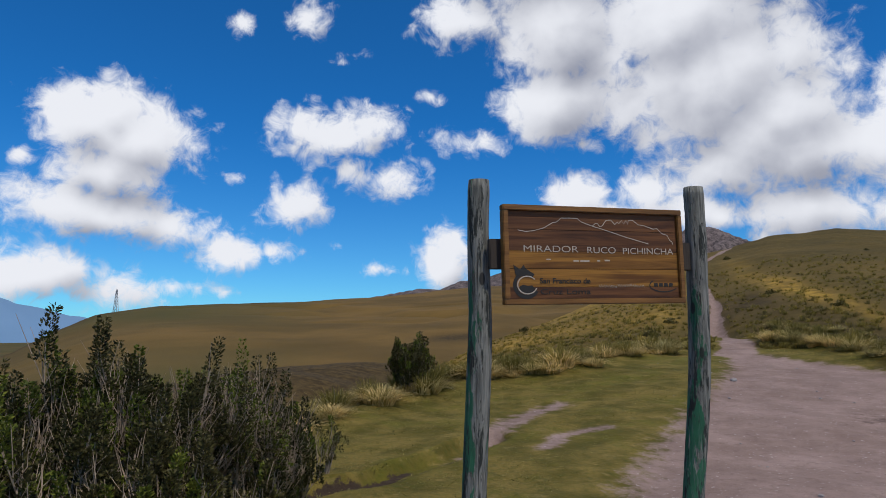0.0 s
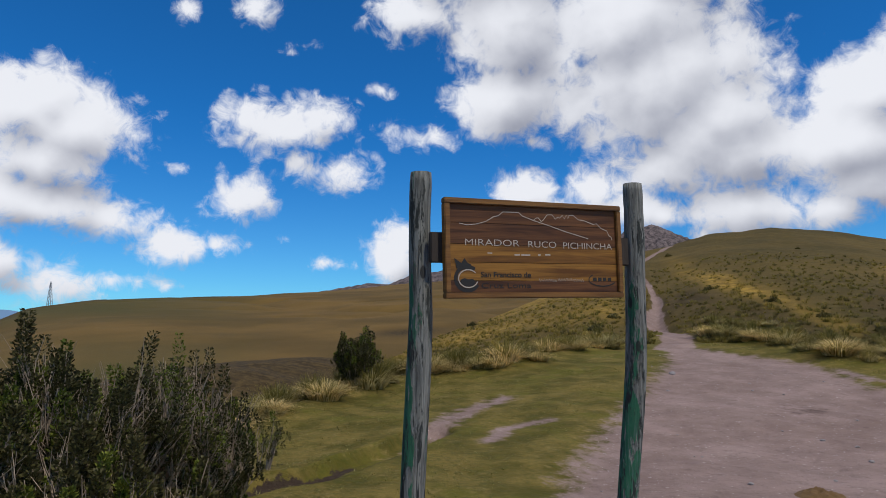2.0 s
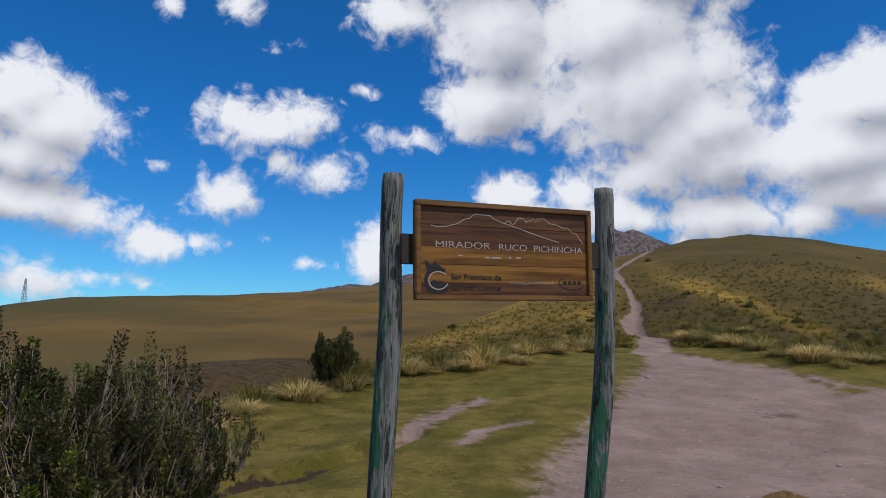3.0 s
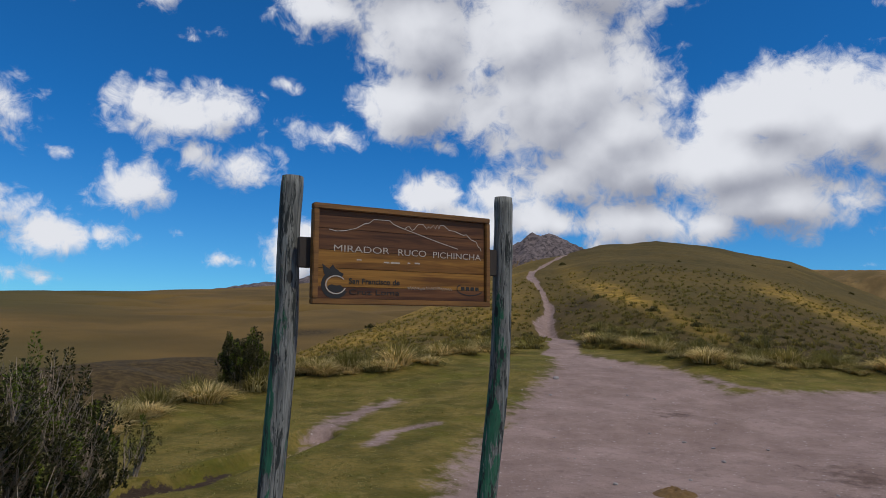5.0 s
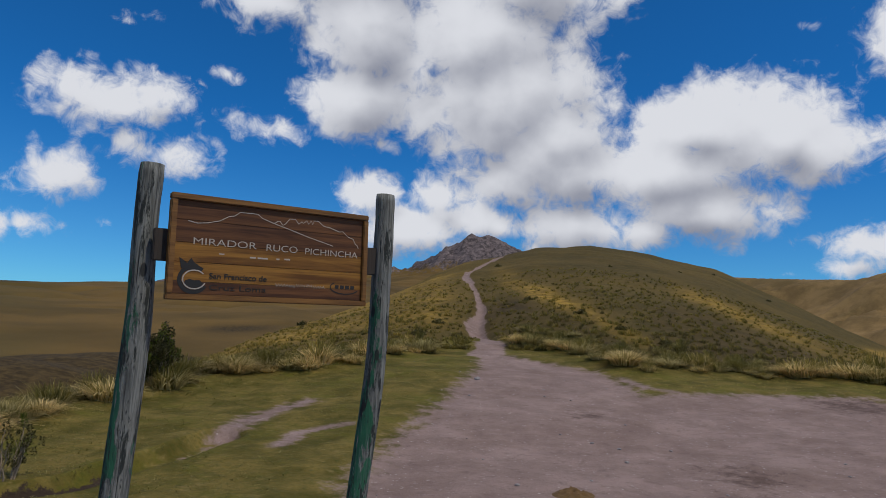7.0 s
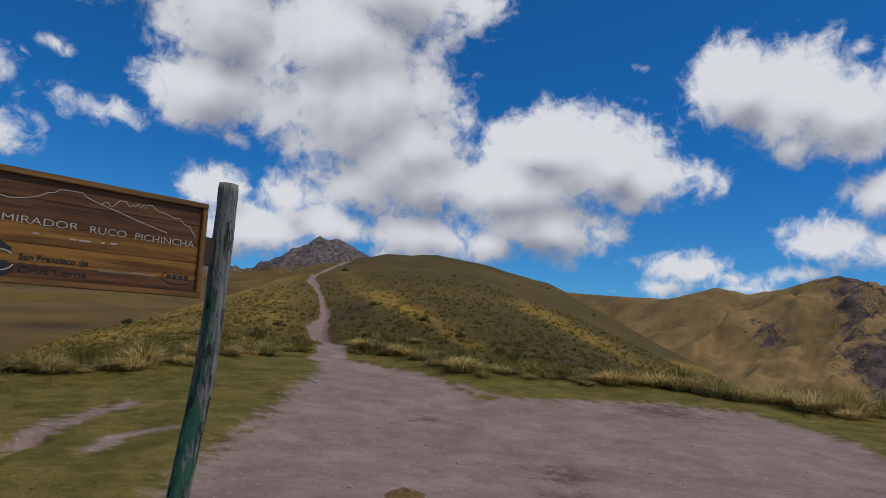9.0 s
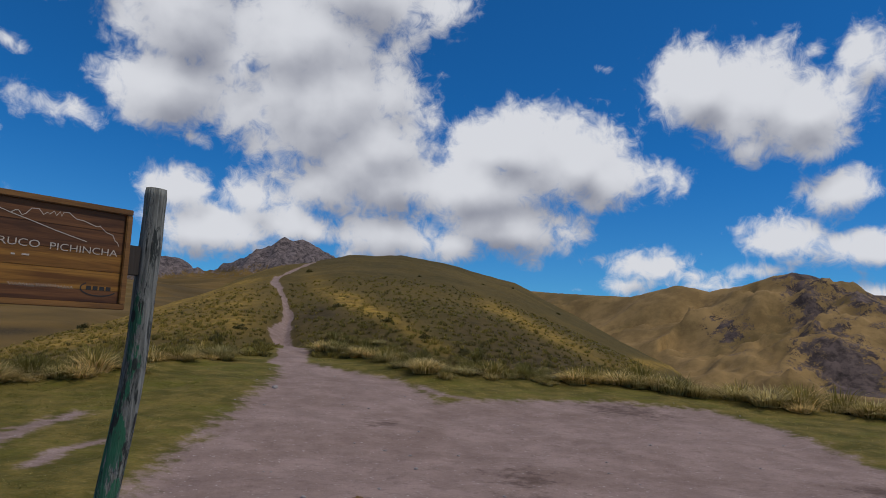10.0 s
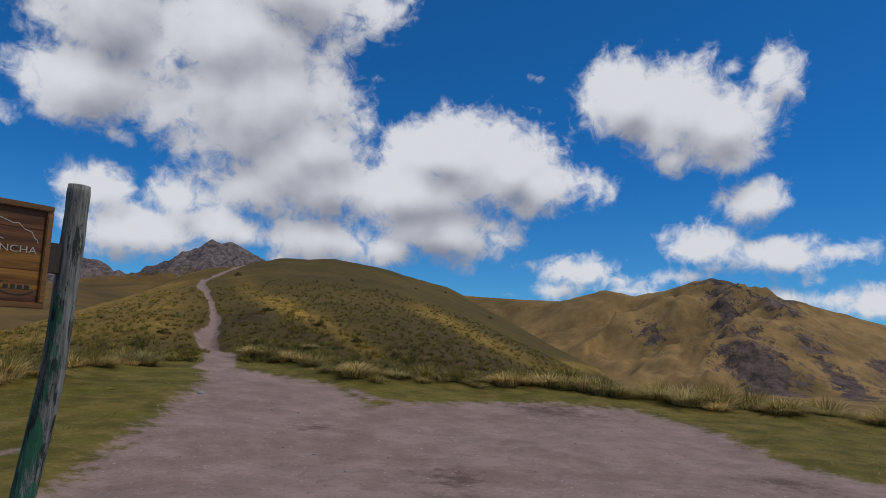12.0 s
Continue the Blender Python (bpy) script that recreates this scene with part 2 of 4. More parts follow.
def leafy(name, dark, light, rough=0.6, glow=0.35):
    m, n, s = material(name)
    r = n.add("ShaderNodeNewGeometry").outputs["Random Per Island"]
    colour = n.mix(r, dark, light)
    own = n.add("ShaderNodeObjectInfo").outputs["Random"]
    colour = n.mix(1.0, colour, n.mix(own, (0.55, 0.6, 0.52), (1.3, 1.22, 1.15)), "MULTIPLY")
    n.put(s, "Base Color", colour)
    n.put(s, "Roughness", rough)
    n.put(s, "Specular IOR Level", 0.2)
    thin = n.add("ShaderNodeBsdfTranslucent", Color=colour)
    both = n.add("ShaderNodeMixShader", i0=glow, i1=s.outputs[0], i2=thin.outputs[0])
    n.add("ShaderNodeOutputMaterial", Surface=both.outputs[0]).is_active_output = True
    return m


def barky(name, dark, light):
    m, n, s = material(name)
    where = n.add("ShaderNodeTexCoord").outputs["Object"]
    f = n.noise(n.vec("MULTIPLY", where, (60, 60, 8)), 1.0, 5.0, 0.6)
    n.put(s, "Base Color", n.mix(f, dark, light))
    n.put(s, "Roughness", 0.9)
    bump(n, s, f, 0.5, 0.005)
    return m


def post_material():
    """Grey weathered wood with remains of green paint."""
    m, n, s = material("weathered post")
    where = n.add("ShaderNodeTexCoord").outputs["Object"]
    grain = n.noise(n.vec("MULTIPLY", where, (70, 70, 4)), 1.0, 6.0, 0.65)
    wood = n.mix(n.step(grain, 0.3, 0.7), (0.060, 0.062, 0.056), (0.22, 0.222, 0.20))
    flakes = n.noise(n.vec("MULTIPLY", where, (14, 14, 3.2)), 1.0, 7.0, 0.65)
    xyz = n.add("ShaderNodeSeparateXYZ", Vector=where)
    side = n.math("MULTIPLY", n.math("SUBTRACT", xyz.outputs[0], attribute(n, "axis")), -1.3)
    low = n.step(xyz.outputs[2], 1.2, 2.5, 0.075, -0.07)
    painted = n.math("ADD", n.math("ADD", flakes, side), low)
    tint = n.mix(n.noise(where, 9.0, 4.0), (0.008, 0.050, 0.026), (0.018, 0.135, 0.066))
    tint = n.mix(n.step(grain, 0.5, 0.7, 0.0, 0.6), tint, (0.10, 0.13, 0.12))
    colour = n.mix(n.step(painted, 0.575, 0.62), wood, tint)
    colour = n.mix(n.step(n.noise(n.vec("MULTIPLY", where, (24, 24, 3.5)), 1.0, 7.0, 0.72), 0.525, 0.585), colour, (0.014, 0.018, 0.016))
    cracks = n.noise(n.vec("MULTIPLY", where, (90, 90, 2.0)), 1.0, 3.0, 0.5)
    colour = n.mix(n.step(cracks, 0.66, 0.72), colour, (0.01, 0.01, 0.01))
    knots = n.add("ShaderNodeTexVoronoi", Vector=n.vec("MULTIPLY", where, (9, 9, 4)), Scale=1.0).outputs["Distance"]
    colour = n.mix(n.step(knots, 0.12, 0.17, 0.9, 0.0), colour, (0.008, 0.008, 0.008))
    n.put(s, "Base Color", colour)
    n.put(s, "Roughness", 0.85)
    bump(n, s, n.math("ADD", n.math("SUBTRACT", grain, n.step(cracks, 0.62, 0.72)), n.step(painted, 0.52, 0.62)), 0.8, 0.008)
    return m


def board_material(name, dark, light, scale, gloss):
    """Varnished wood with long grain across the board."""
    m, n, s = material(name)
    where = n.add("ShaderNodeTexCoord").outputs["Object"]
    rnd = n.add("ShaderNodeObjectInfo").outputs["Random"]
    moved = n.vec("ADD", where, n.add("ShaderNodeCombineXYZ", X=n.math("MULTIPLY", rnd, 9.0), Y=n.math("MULTIPLY", rnd, 5.0)).outputs[0])
    bands = n.noise(n.vec("MULTIPLY", moved, (1.6, 1.0, 26.0)), scale, 4.0, 0.6, 0.6)
    grain = n.noise(n.vec("MULTIPLY", moved, (6.0, 1.0, 240.0)), scale, 4.0, 0.6)
    colour = n.mix(n.step(bands, 0.3, 0.7), dark, light)
    colour = n.mix(n.step(grain, 0.4, 0.8, 0.0, 0.4), colour, (dark[0] * 0.45, dark[1] * 0.45, dark[2] * 0.45))
    n.put(s, "Base Color", colour)
    n.put(s, "Roughness", gloss)
    n.put(s, "Specular IOR Level", 0.3)
    bump(n, s, grain, 0.15, 0.002)
    return m


def plain(name, colour, rough=0.7, spread=0.25):
    m, n, s = material(name)
    where = n.add("ShaderNodeTexCoord").outputs["Object"]
    f = n.noise(where, 60.0, 4.0, 0.6)
    low = tuple(c * (1 - spread) for c in colour)
    n.put(s, "Base Color", n.mix(f, low, colour))
    n.put(s, "Roughness", rough)
    return m


GROUND = ground_material()
LEAF = leafy("shrub leaves", (0.028, 0.026, 0.012), (0.115, 0.108, 0.040))
YOUNG = leafy("young leaves", (0.060, 0.080, 0.014), (0.18, 0.21, 0.034))
TURFY = leafy("short turf blades", (0.13, 0.122, 0.024), (0.32, 0.28, 0.08), 0.7, 0.5)
SCRUBBY = leafy("dull scrub blades", (0.085, 0.072, 0.028), (0.20, 0.165, 0.060), 0.7, 0.5)
TWIG = barky("dead twigs", (0.11, 0.080, 0.055), (0.44, 0.345, 0.25))
STRAW = leafy("straw blades", (0.36, 0.275, 0.105), (0.82, 0.67, 0.34), 0.7, 0.5)
GREENISH = leafy("olive blades", (0.110, 0.095, 0.022), (0.34, 0.275, 0.075), 0.7, 0.5)
BUSHY = leafy("dull bush leaves", (0.050, 0.048, 0.016), (0.125, 0.110, 0.038))
GOLDEN = leafy("golden blades", (0.22, 0.165, 0.040), (0.46, 0.345, 0.09), 0.7, 0.5)
POST = post_material()
PANEL_DARK = board_material("dark panel wood", (0.045, 0.016, 0.006), (0.145, 0.058, 0.018), 1.0, 0.6)
PANEL_LIGHT = board_material("honey panel wood", (0.105, 0.040, 0.006), (0.30, 0.140, 0.022), 1.0, 0.6)
RAIL = board_material("frame wood", (0.12, 0.054, 0.014), (0.225, 0.106, 0.027), 1.2, 0.5)
CREAM = plain("cream paint", (0.50, 0.43, 0.36), 0.8, 0.4)
BLACK = plain("burnt black", (0.012, 0.011, 0.010))
BATTEN = barky("grey batten", (0.016, 0.012, 0.010), (0.05, 0.038, 0.030))


# ---- building helpers ----
def mesh_of(bm, name, mat, smooth=False):
    me = bpy.data.meshes.new(name)
    bm.to_mesh(me)
    bm.free()
    me.materials.append(mat)
    if smooth:
        me.shade_smooth()
    return me


def part(name, bm, mat, parent, label="", smooth=False):
    ob = new(name, mesh_of(bm, name, mat, smooth))
    ob.parent = parent
    return tagged(ob, label)


def sheet(name, verts, faces, mats, which=None, smooth=True):
    """A mesh from arrays: verts (n, 3), faces (m, k)."""
    verts, faces = np.asarray(verts, np.float32), np.asarray(faces, np.int32)
    me = bpy.data.meshes.new(name)
    me.vertices.add(len(verts))
    me.vertices.foreach_set("co", verts.ravel())
    k = faces.shape[1]
    me.loops.add(faces.size)
    me.loops.foreach_set("vertex_index", faces.ravel())
    me.polygons.add(len(faces))
    me.polygons.foreach_set("loop_start", np.arange(0, faces.size, k, dtype=np.int32))
    for mat in mats:
        me.materials.append(mat)
    if which is not None:
        me.polygons.foreach_set("material_index", np.asarray(which, np.int32))
    me.update(calc_edges=True)
    me.validate()
    if smooth:
        me.shade_smooth()
    return me


def box(bm, x0, y0, z0, x1, y1, z1, bevel=0.0):
    made = bmesh.ops.create_cube(bm, size=1.0)["verts"]
    for v in made:
        v.co = Vector((x0 + (v.co.x + 0.5) * (x1 - x0), y0 + (v.co.y + 0.5) * (y1 - y0), z0 + (v.co.z + 0.5) * (z1 - z0)))
    if bevel:
        bmesh.ops.bevel(bm, geom=list({e for v in made for e in v.link_edges}), offset=bevel, segments=2, affect="EDGES")


# ---- the lie of the land ----
def at(r, az, el=None):
    """x, y (and z, seen at that elevation from eye height) at r metres from the start."""
    a = radians(az)
    if el is None:
        return r * math.sin(a), r * math.cos(a)
    return r * math.sin(a), r * math.cos(a), 1.6 + r * math.tan(radians(el))


def soft(v, width):
    return width * np.logaddexp(0, v / width)


def clearing(x, y):
    """Height of the trodden clearing, which rises gently ahead."""
    return -0.12 + 0.08 * np.minimum(soft(0.35 * x + 0.94 * y - 10.5, 1.2), 16.0) + 0.03 * fbm(x, y, 1.6, 3) + 0.08 * fbm(x, y, 6.0, 4)


def lattice(ix, iy, seed):
    h = (ix * 374761393 + iy * 668265263 + seed * 974634777) & 0x7FFFFFFF
    h = ((h ^ (h >> 13)) * 1274126177) & 0x7FFFFFFF
    return ((h ^ (h >> 16)) & 0xFFFF) / 32767.5 - 1.0


def value_noise(x, y, seed):
    fx, fy = np.floor(x), np.floor(y)
    ix, iy = fx.astype(np.int64), fy.astype(np.int64)
    u, v = x - fx, y - fy
    u, v = u * u * u * (u * (u * 6 - 15) + 10), v * v * v * (v * (v * 6 - 15) + 10)
    a, b = lattice(ix, iy, seed), lattice(ix + 1, iy, seed)
    c, d = lattice(ix, iy + 1, seed), lattice(ix + 1, iy + 1, seed)
    return (a + (b - a) * u) * (1 - v) + (c + (d - c) * u) * v


def fbm(x, y, size, seed, octaves=4, gain=0.5):
    x, y = np.asarray(x, float) / size, np.asarray(y, float) / size
    total, amp = 0.0, 1.0
    for o in range(octaves):
        total = total + amp * value_noise(x + 17.3 * o, y - 9.1 * o, seed + o)
        x, y, amp = x * 2.03, y * 2.03, amp * gain
    return total


def ridged(x, y, size, seed, octaves=4):
    x, y = np.asarray(x, float) / size, np.asarray(y, float) / size
    total, amp = 0.0, 1.0
    for o in range(octaves):
        total = total + amp * (1 - 2 * np.abs(value_noise(x + 7.7 * o, y + 3.1 * o, seed + o)))
        x, y, amp = x * 2.1, y * 2.1, amp * 0.5
    return total


def nearest(x, y, line):
    """Distance to a polyline in plan, and its height and length at the nearest point."""
    best = np.full(x.shape, 1e9)
    high, along, run = np.zeros(x.shape), np.zeros(x.shape), 0.0
    for (ax, ay, az), (bx, by, bz) in zip(line, line[1:]):
        dx, dy = bx - ax, by - ay
        length = math.hypot(dx, dy)
        t = np.clip(((x - ax) * dx + (y - ay) * dy) / length ** 2, 0, 1)
        d = np.hypot(x - ax - t * dx, y - ay - t * dy)
        hit = d < best
        best, high, along = np.where(hit, d, best), np.where(hit, az + t * (bz - az), high), np.where(hit, run + t * length, along)
        run += length
    return best, high, along


def ridge(x, y, line, slope, round_):
    """Height of a ridge whose flanks fall away from its crest line on both sides."""
    best = np.full(x.shape, -1e9)
    for (ax, ay, az), (bx, by, bz) in zip(line, line[1:]):
        dx, dy = bx - ax, by - ay
        t = np.clip(((x - ax) * dx + (y - ay) * dy) / (dx * dx + dy * dy), 0, 1)
        d2 = (x - ax - t * dx) ** 2 + (y - ay - t * dy) ** 2
        best = np.maximum(best, az + t * (bz - az) - slope * (np.sqrt(d2 + round_ * round_) - round_))
    return best


def hill_round(r, az, crest_az, crest_el, crest_r, foot, foot_z, back, k):
    """A hill that rises from its foot to a crest line given by azimuth, elevation and distance, and falls away behind it."""
    rc = np.interp(az, crest_az, crest_r)
    rc = np.maximum(rc, foot + 10)
    zc = 1.6 + rc * np.tan(np.radians(np.interp(az, crest_az, crest_el)))
    up = foot_z + (zc + 0.25 * k - foot_z) * np.clip((r - foot) / (rc - foot), 0, None) - 0.2 * np.clip(foot - r, 0, None)
    down = zc + 0.25 * k - back * (r - rc)
    return -smooth_max(-up, -down, k)


def smooth_max(a, b, k):
    h = np.clip(0.5 + 0.5 * (a - b) / k, 0, 1)
    return b + (a - b) * h + k * h * (1 - h)


# crest lines: distance, azimuth and elevation seen from the start
HILL_AZ = (-30.14, -10.02, -2.06, 4.02, 8.37, 13.49, 17.61, 20.72, 23.73, 26.64, 31.14, 36.14, 41.16, 46.14, 50.84, 54.12, 58.07, 66.29, 90)
HILL_EL = (-15.58, -8.93, -4.44, -1.4, 0.18, 2.23, 4.39, 5.7, 6.32, 7.05, 7.25, 6.59, 5.36, 3.05, 0.49, -1.26, -4.61, -13.75, -16)
HILL_R = (45, 45, 52, 64, 80, 96, 108, 118, 124, 134, 145, 150, 150, 142, 130, 118, 105, 90, 80)
LEFT_AZ = (-60, -48, -40, -33, -30.3, -27.71, -23.41, -18.17, -12.77, -6.57, -2.21, 4.26, 11.1, 20.1, 40.1)
LEFT_EL = (-9, -7, -4, -1.8, -0.19, 0.95, 1.73, 2.01, 2.18, 2.65, 3.08, 3.7, 3.75, 3.16, -0.27)
LEFT_R = (400, 440, 480, 520, 560, 600, 640, 700, 760, 850, 950, 1050, 1130, 1150, 1150)
GULLY = [at(*p) for p in ((150, -4.0, -2.6), (120, -9.0, -3.2), (100, -14.0, -3.8), (85, -22.0, -5.0), (80, -32, -6.5))]
PEAK = [at(*p) for p in ((1700, -8.97, 2.26), (1650, -4.62, 3.08), (1600, -1.91, 3.58), (1600, -0.2, 3.49), (1560, 1.55, 4.22), (1540, 4.27, 4.7), (1520, 7.12, 5.39), (1500, 10.03, 5.96), (1500, 12.32, 5.84), (1500, 13.81, 4.82), (1500, 15.31, 4.51), (1500, 16.82, 5.79), (1500, 18.43, 6.58), (1500, 19.94, 6.86), (1490, 21.45, 8.15), (1480, 22.15, 8.29), (1480, 22.85, 8.08), (1500, 24.43, 6.82), (1520, 26.62, 5.9), (1560, 31.11, 4.35))]
RANGE = [at(*p) for p in ((820, 34.11, 4.42), (760, 41.86, 5.01), (700, 47.16, 4.84), (640, 50.68, 4.83), (620, 54.42, 5.84), (620, 56.71, 5.41), (610, 59.02, 5.88), (590, 61.62, 6.64), (585, 63.64, 6.88), (600, 65.12, 5.76), (620, 68.27, 5.08), (640, 71.31, 4.28), (660, 74.49, 3.36), (700, 82.46, 1.09), (760, 95, -1.5))]
BUTTRESS = [at(*p) for p in ((588, 62.82, 6.82), (540, 61.7, 4.54), (500, 60.97, 2.75), (460, 60.63, -0.15), (420, 60.06, -5.64), (360, 59.28, -12.67))]
FLUTE = [at(*p) for p in ((618, 55.71, 5.42), (560, 55.18, 3.43), (500, 55.14, 0.43), (440, 55.04, -6.57), (380, 55.27, -12.61))]
APRON = [at(*p) for p in ((640, 69.4, 4.68), (570, 70.9, 2.78), (500, 73.45, -0.33), (440, 76.39, -6.86), (380, 78.34, -12.88))]

EDGE_AZ = (-180, -120, -60, -30, -12.4, -7.8, -3.1, 5.6, 12.7, 18.6, 22.5, 27, 33, 36.4, 44, 50.7, 57.5, 63.8, 73.7, 100, 140, 180)
EDGE_R = (16, 12, 9, 9.8, 10.9, 12.3, 14.3, 16.2, 18.0, 22.0, 30.0, 25.0, 21.5, 19.8, 20.8, 22.7, 22.6, 21.8, 23.9, 20, 16, 16)

# the trodden area, in plan, and the foot path up the hill
TRODDEN = [at(*p) for p in ((3, -70), (4.2, 8.0), (7.4, 13.8), (10.8, 17.6), (14.7, 21.0), (19.0, 23.2), (22.66, 22.92), (22.82, 25.02), (21.42, 28.02), (19.98, 33.12), (16.87, 37.52), (18.61, 44.35), (19.74, 50.86), (20.3, 58.0), (18.8, 63.0), (16.3, 67.6), (14.4, 72.5), (14, 95), (12, 140), (6, -140))]
TRAIL = [at(*p) for p in ((22, 23.75, -2.08), (26, 23.85, -1.68), (31, 23.25, -1.27), (38, 22.06, -0.86), (46, 22.57, 0.04), (60, 21.78, 1.64), (78, 20.7, 3.25), (98, 21.82, 4.94), (120, 23.73, 6.22), (132, 25.63, 6.91))]
RUT = [(*at(*p), 0.0) for p in ((7.4, -14), (7.9, -9.8), (8.05, -6.4), (8.7, -3.1), (9.6, 0.8), (10.8, 3.9))]
MUD = [(*at(*p), 0.0) for p in ((11.0, 4.3), (11.8, 5.6), (12.7, 7.2), (13.8, 9.8))]
DAMP = ((7.5, 7.4, 0.7), (6.8, 6.3, 0.6), (14.8, 11.4, 1.5), (7.6, 11.7, 0.5), (12.2, 4.5, 0.8))
BANK = [(*at(*p), 0.0) for p in ((18.9, 35.2), (17.6, 37.4), (17.5, 39.6))]
MUD_TWO = [(*at(*p), 0.0) for p in ((10.0, 8.7), (10.6, 9.6), (11.1, 10.4), (11.7, 13.5))]


def polygon_distance(x, y, corners):
    """Distance to a polygon's outline, positive inside."""
    line = [(*c[:2], 0.0) for c in corners]
    d, _, _ = nearest(x, y, line + line[:1])
    inside = np.zeros(x.shape, bool)
    for (ax, ay, _), (bx, by, _) in zip(line, line[1:] + line[:1]):
        if ay != by:
            inside ^= ((ay > y) != (by > y)) & (x < (bx - ax) * (y - ay) / (by - ay) + ax)
    return np.where(inside, d, -d)




def land(x, y):
    """Height of the ground and its kinds of cover, by name."""
    r, az = np.hypot(x, y), np.degrees(np.arctan2(x, y))
    edge = np.interp(az, EDGE_AZ, EDGE_R) + 0.5 * fbm(x, y, 3.0, 11)
    out = r - edge
    steep = np.interp(az, (-180, -60, 0, 20, 30, 50, 70, 180), (0.3, 0.3, 0.28, 0.2, 0.12, 0.45, 0.5, 0.3))
    near = clearing(x, y) + 0.16 * np.exp(-((out - 1.0) / 1.2) ** 2)
    near = near - np.minimum(steep * soft(out - 2.2, 1.0), 70)
    # the rut has an undercut bank on its far side
    d, _, _ = nearest(x, y, RUT)
    d2, _, _ = nearest(x, y, [(a, b + 0.28, c) for a, b, c in RUT])
    cut = np.clip(1 - d / 0.34, 0, 1)
    near = near - 0.21 * np.clip(cut * 2.5, 0, 1) + 0.05 * np.exp(-(d2 / 0.2) ** 2)
    trod = polygon_distance(x, y, TRODDEN)
    near = near - 0.07 * np.clip(trod * 1.5 + 0.5, 0, 1)

    rough = np.clip(r / 60 - 0.4, 0, 1)
    foot_z = clearing(edge * x / (r + 1e-6), edge * y / (r + 1e-6)) - 0.5
    hill = hill_round(r, az, HILL_AZ, HILL_EL, HILL_R, edge + 1.5, foot_z, 0.35, 3.0)
    hill = hill + rough * (0.22 * fbm(x, y, 9.0, 22) + 0.35 * fbm(x, y, 30.0, 23, 2))
    dt, _, _ = nearest(x, y, TRAIL)
    trail = np.clip(1.3 - dt / (np.interp(r, (22, 34, 48, 130), (0.85, 0.6, 0.42, 0.62)) * (1 + 0.5 * fbm(x, y, 5.0, 27))), 0, 1) * (r > 22)
    hill = hill - 0.25 * trail
    gully = ridge(x, y, GULLY, 0.22, 8.0) + 1.2 * fbm(x, y, 30.0, 31)
    left = hill_round(r, az, LEFT_AZ, LEFT_EL, LEFT_R, 140.0, -16.0, 0.3, 8.0)
    left = left + np.clip(r / 200 - 1, 0, 1) * (1.0 * fbm(x, y, 110.0, 41) - 5.0 * np.clip(ridged(x, y, 190.0, 44, 3) - 0.5, 0, 1) * (r < np.interp(az, LEFT_AZ, LEFT_R) - 60))
    dp, _, _ = nearest(x, y, PEAK)
    calm = np.clip((az - 7) / 4, 0.12, 1)
    peak = ridge(x, y, PEAK, 0.62, 3.0) + calm * np.clip(dp / 14, 0.3, 1) * (5 + np.clip(dp / 12, 0, 18)) * (ridged(x, y, 95.0, 51, 5) - 0.15) + calm * np.clip(dp / 18, 0.2, 1) * 7.0 * ridged(x, y, 26.0, 57, 4)
    peak_flat = ridge(x, y, PEAK, 0.2, 20.0) - 70 + 6 * fbm(x, y, 150.0, 55)
    peak = smooth_max(peak, peak_flat, 14)
    dr_, _, along = nearest(x, y, RANGE)
    range_ = ridge(x, y, RANGE, 0.5, 8.0)
    for line in (BUTTRESS, FLUTE, APRON):
        range_ = smooth_max(range_, ridge(x, y, line, 0.8, 2.0), 6.0)
    spurs = ridged(along + 0.35 * dr_ + 8 * fbm(x, y, 60.0, 64), dr_ * 0.16, 58.0, 63, 3)
    range_ = range_ + np.clip(dr_ / 60, 0, 1) * 15.0 * (spurs - 0.2) * np.clip((67 - az) / 5, 0, 1)
    craggy = np.exp(-((az - 63.5) / 6.0) ** 2)
    range_ = range_ + np.clip(dr_ / 25, 0.12, 1) * (2.2 + 5 * craggy) * (ridged(x, y, 60.0, 61, 5) - 0.2) + np.clip(dr_ / 22, 0.12, 1) * craggy * 3.0 * ridged(x, y, 17.0, 66, 4)
    base = -75 + 14 * fbm(x, y, 400.0, 71)

    z = smooth_max(near, hill, 0.6)
    for other in (gully, left, peak, range_, base):
        z = smooth_max(z, other, np.clip(r * 0.02, 0.4, 12))
    cover = {
        "path": np.maximum(np.clip(0.5 + trod * 0.45, 0, 1), trail * 1.0),
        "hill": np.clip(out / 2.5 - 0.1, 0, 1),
        "far": np.clip((r - 140) / 60, 0, 1),
    }
    cover["green"] = np.clip((-9 - az) / 14, 0, 1) * np.clip(0.75 + 0.5 * fbm(x, y, 160.0, 87), 0, 1) * (r > 140)
    cover["damp"] = np.zeros(x.shape)
    for px, py, wide in DAMP:
        cover["damp"] = np.maximum(cover["damp"], np.exp(-((x - px) ** 2 + (y - py) ** 2) / wide ** 2))
    for line, wide in ((MUD, 0.5), (MUD_TWO, 0.32), (BANK, 0.4)):
        d, _, _ = nearest(x, y, line)
        cover["path"] = np.maximum(cover["path"], np.clip(1.0 - d / wide * 0.5, 0, 1) * 0.64)
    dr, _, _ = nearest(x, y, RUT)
    # strip below the far bank's lip that takes the painted shadow
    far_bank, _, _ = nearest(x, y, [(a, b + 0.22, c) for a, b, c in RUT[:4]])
    cover["rut_shade"] = np.clip(1.12 - far_bank / 0.14, 0, 1)
    cover["path"] = np.maximum(cover["path"], np.clip(1.0 - dr / 0.30 * 0.5, 0, 1) * 0.52)
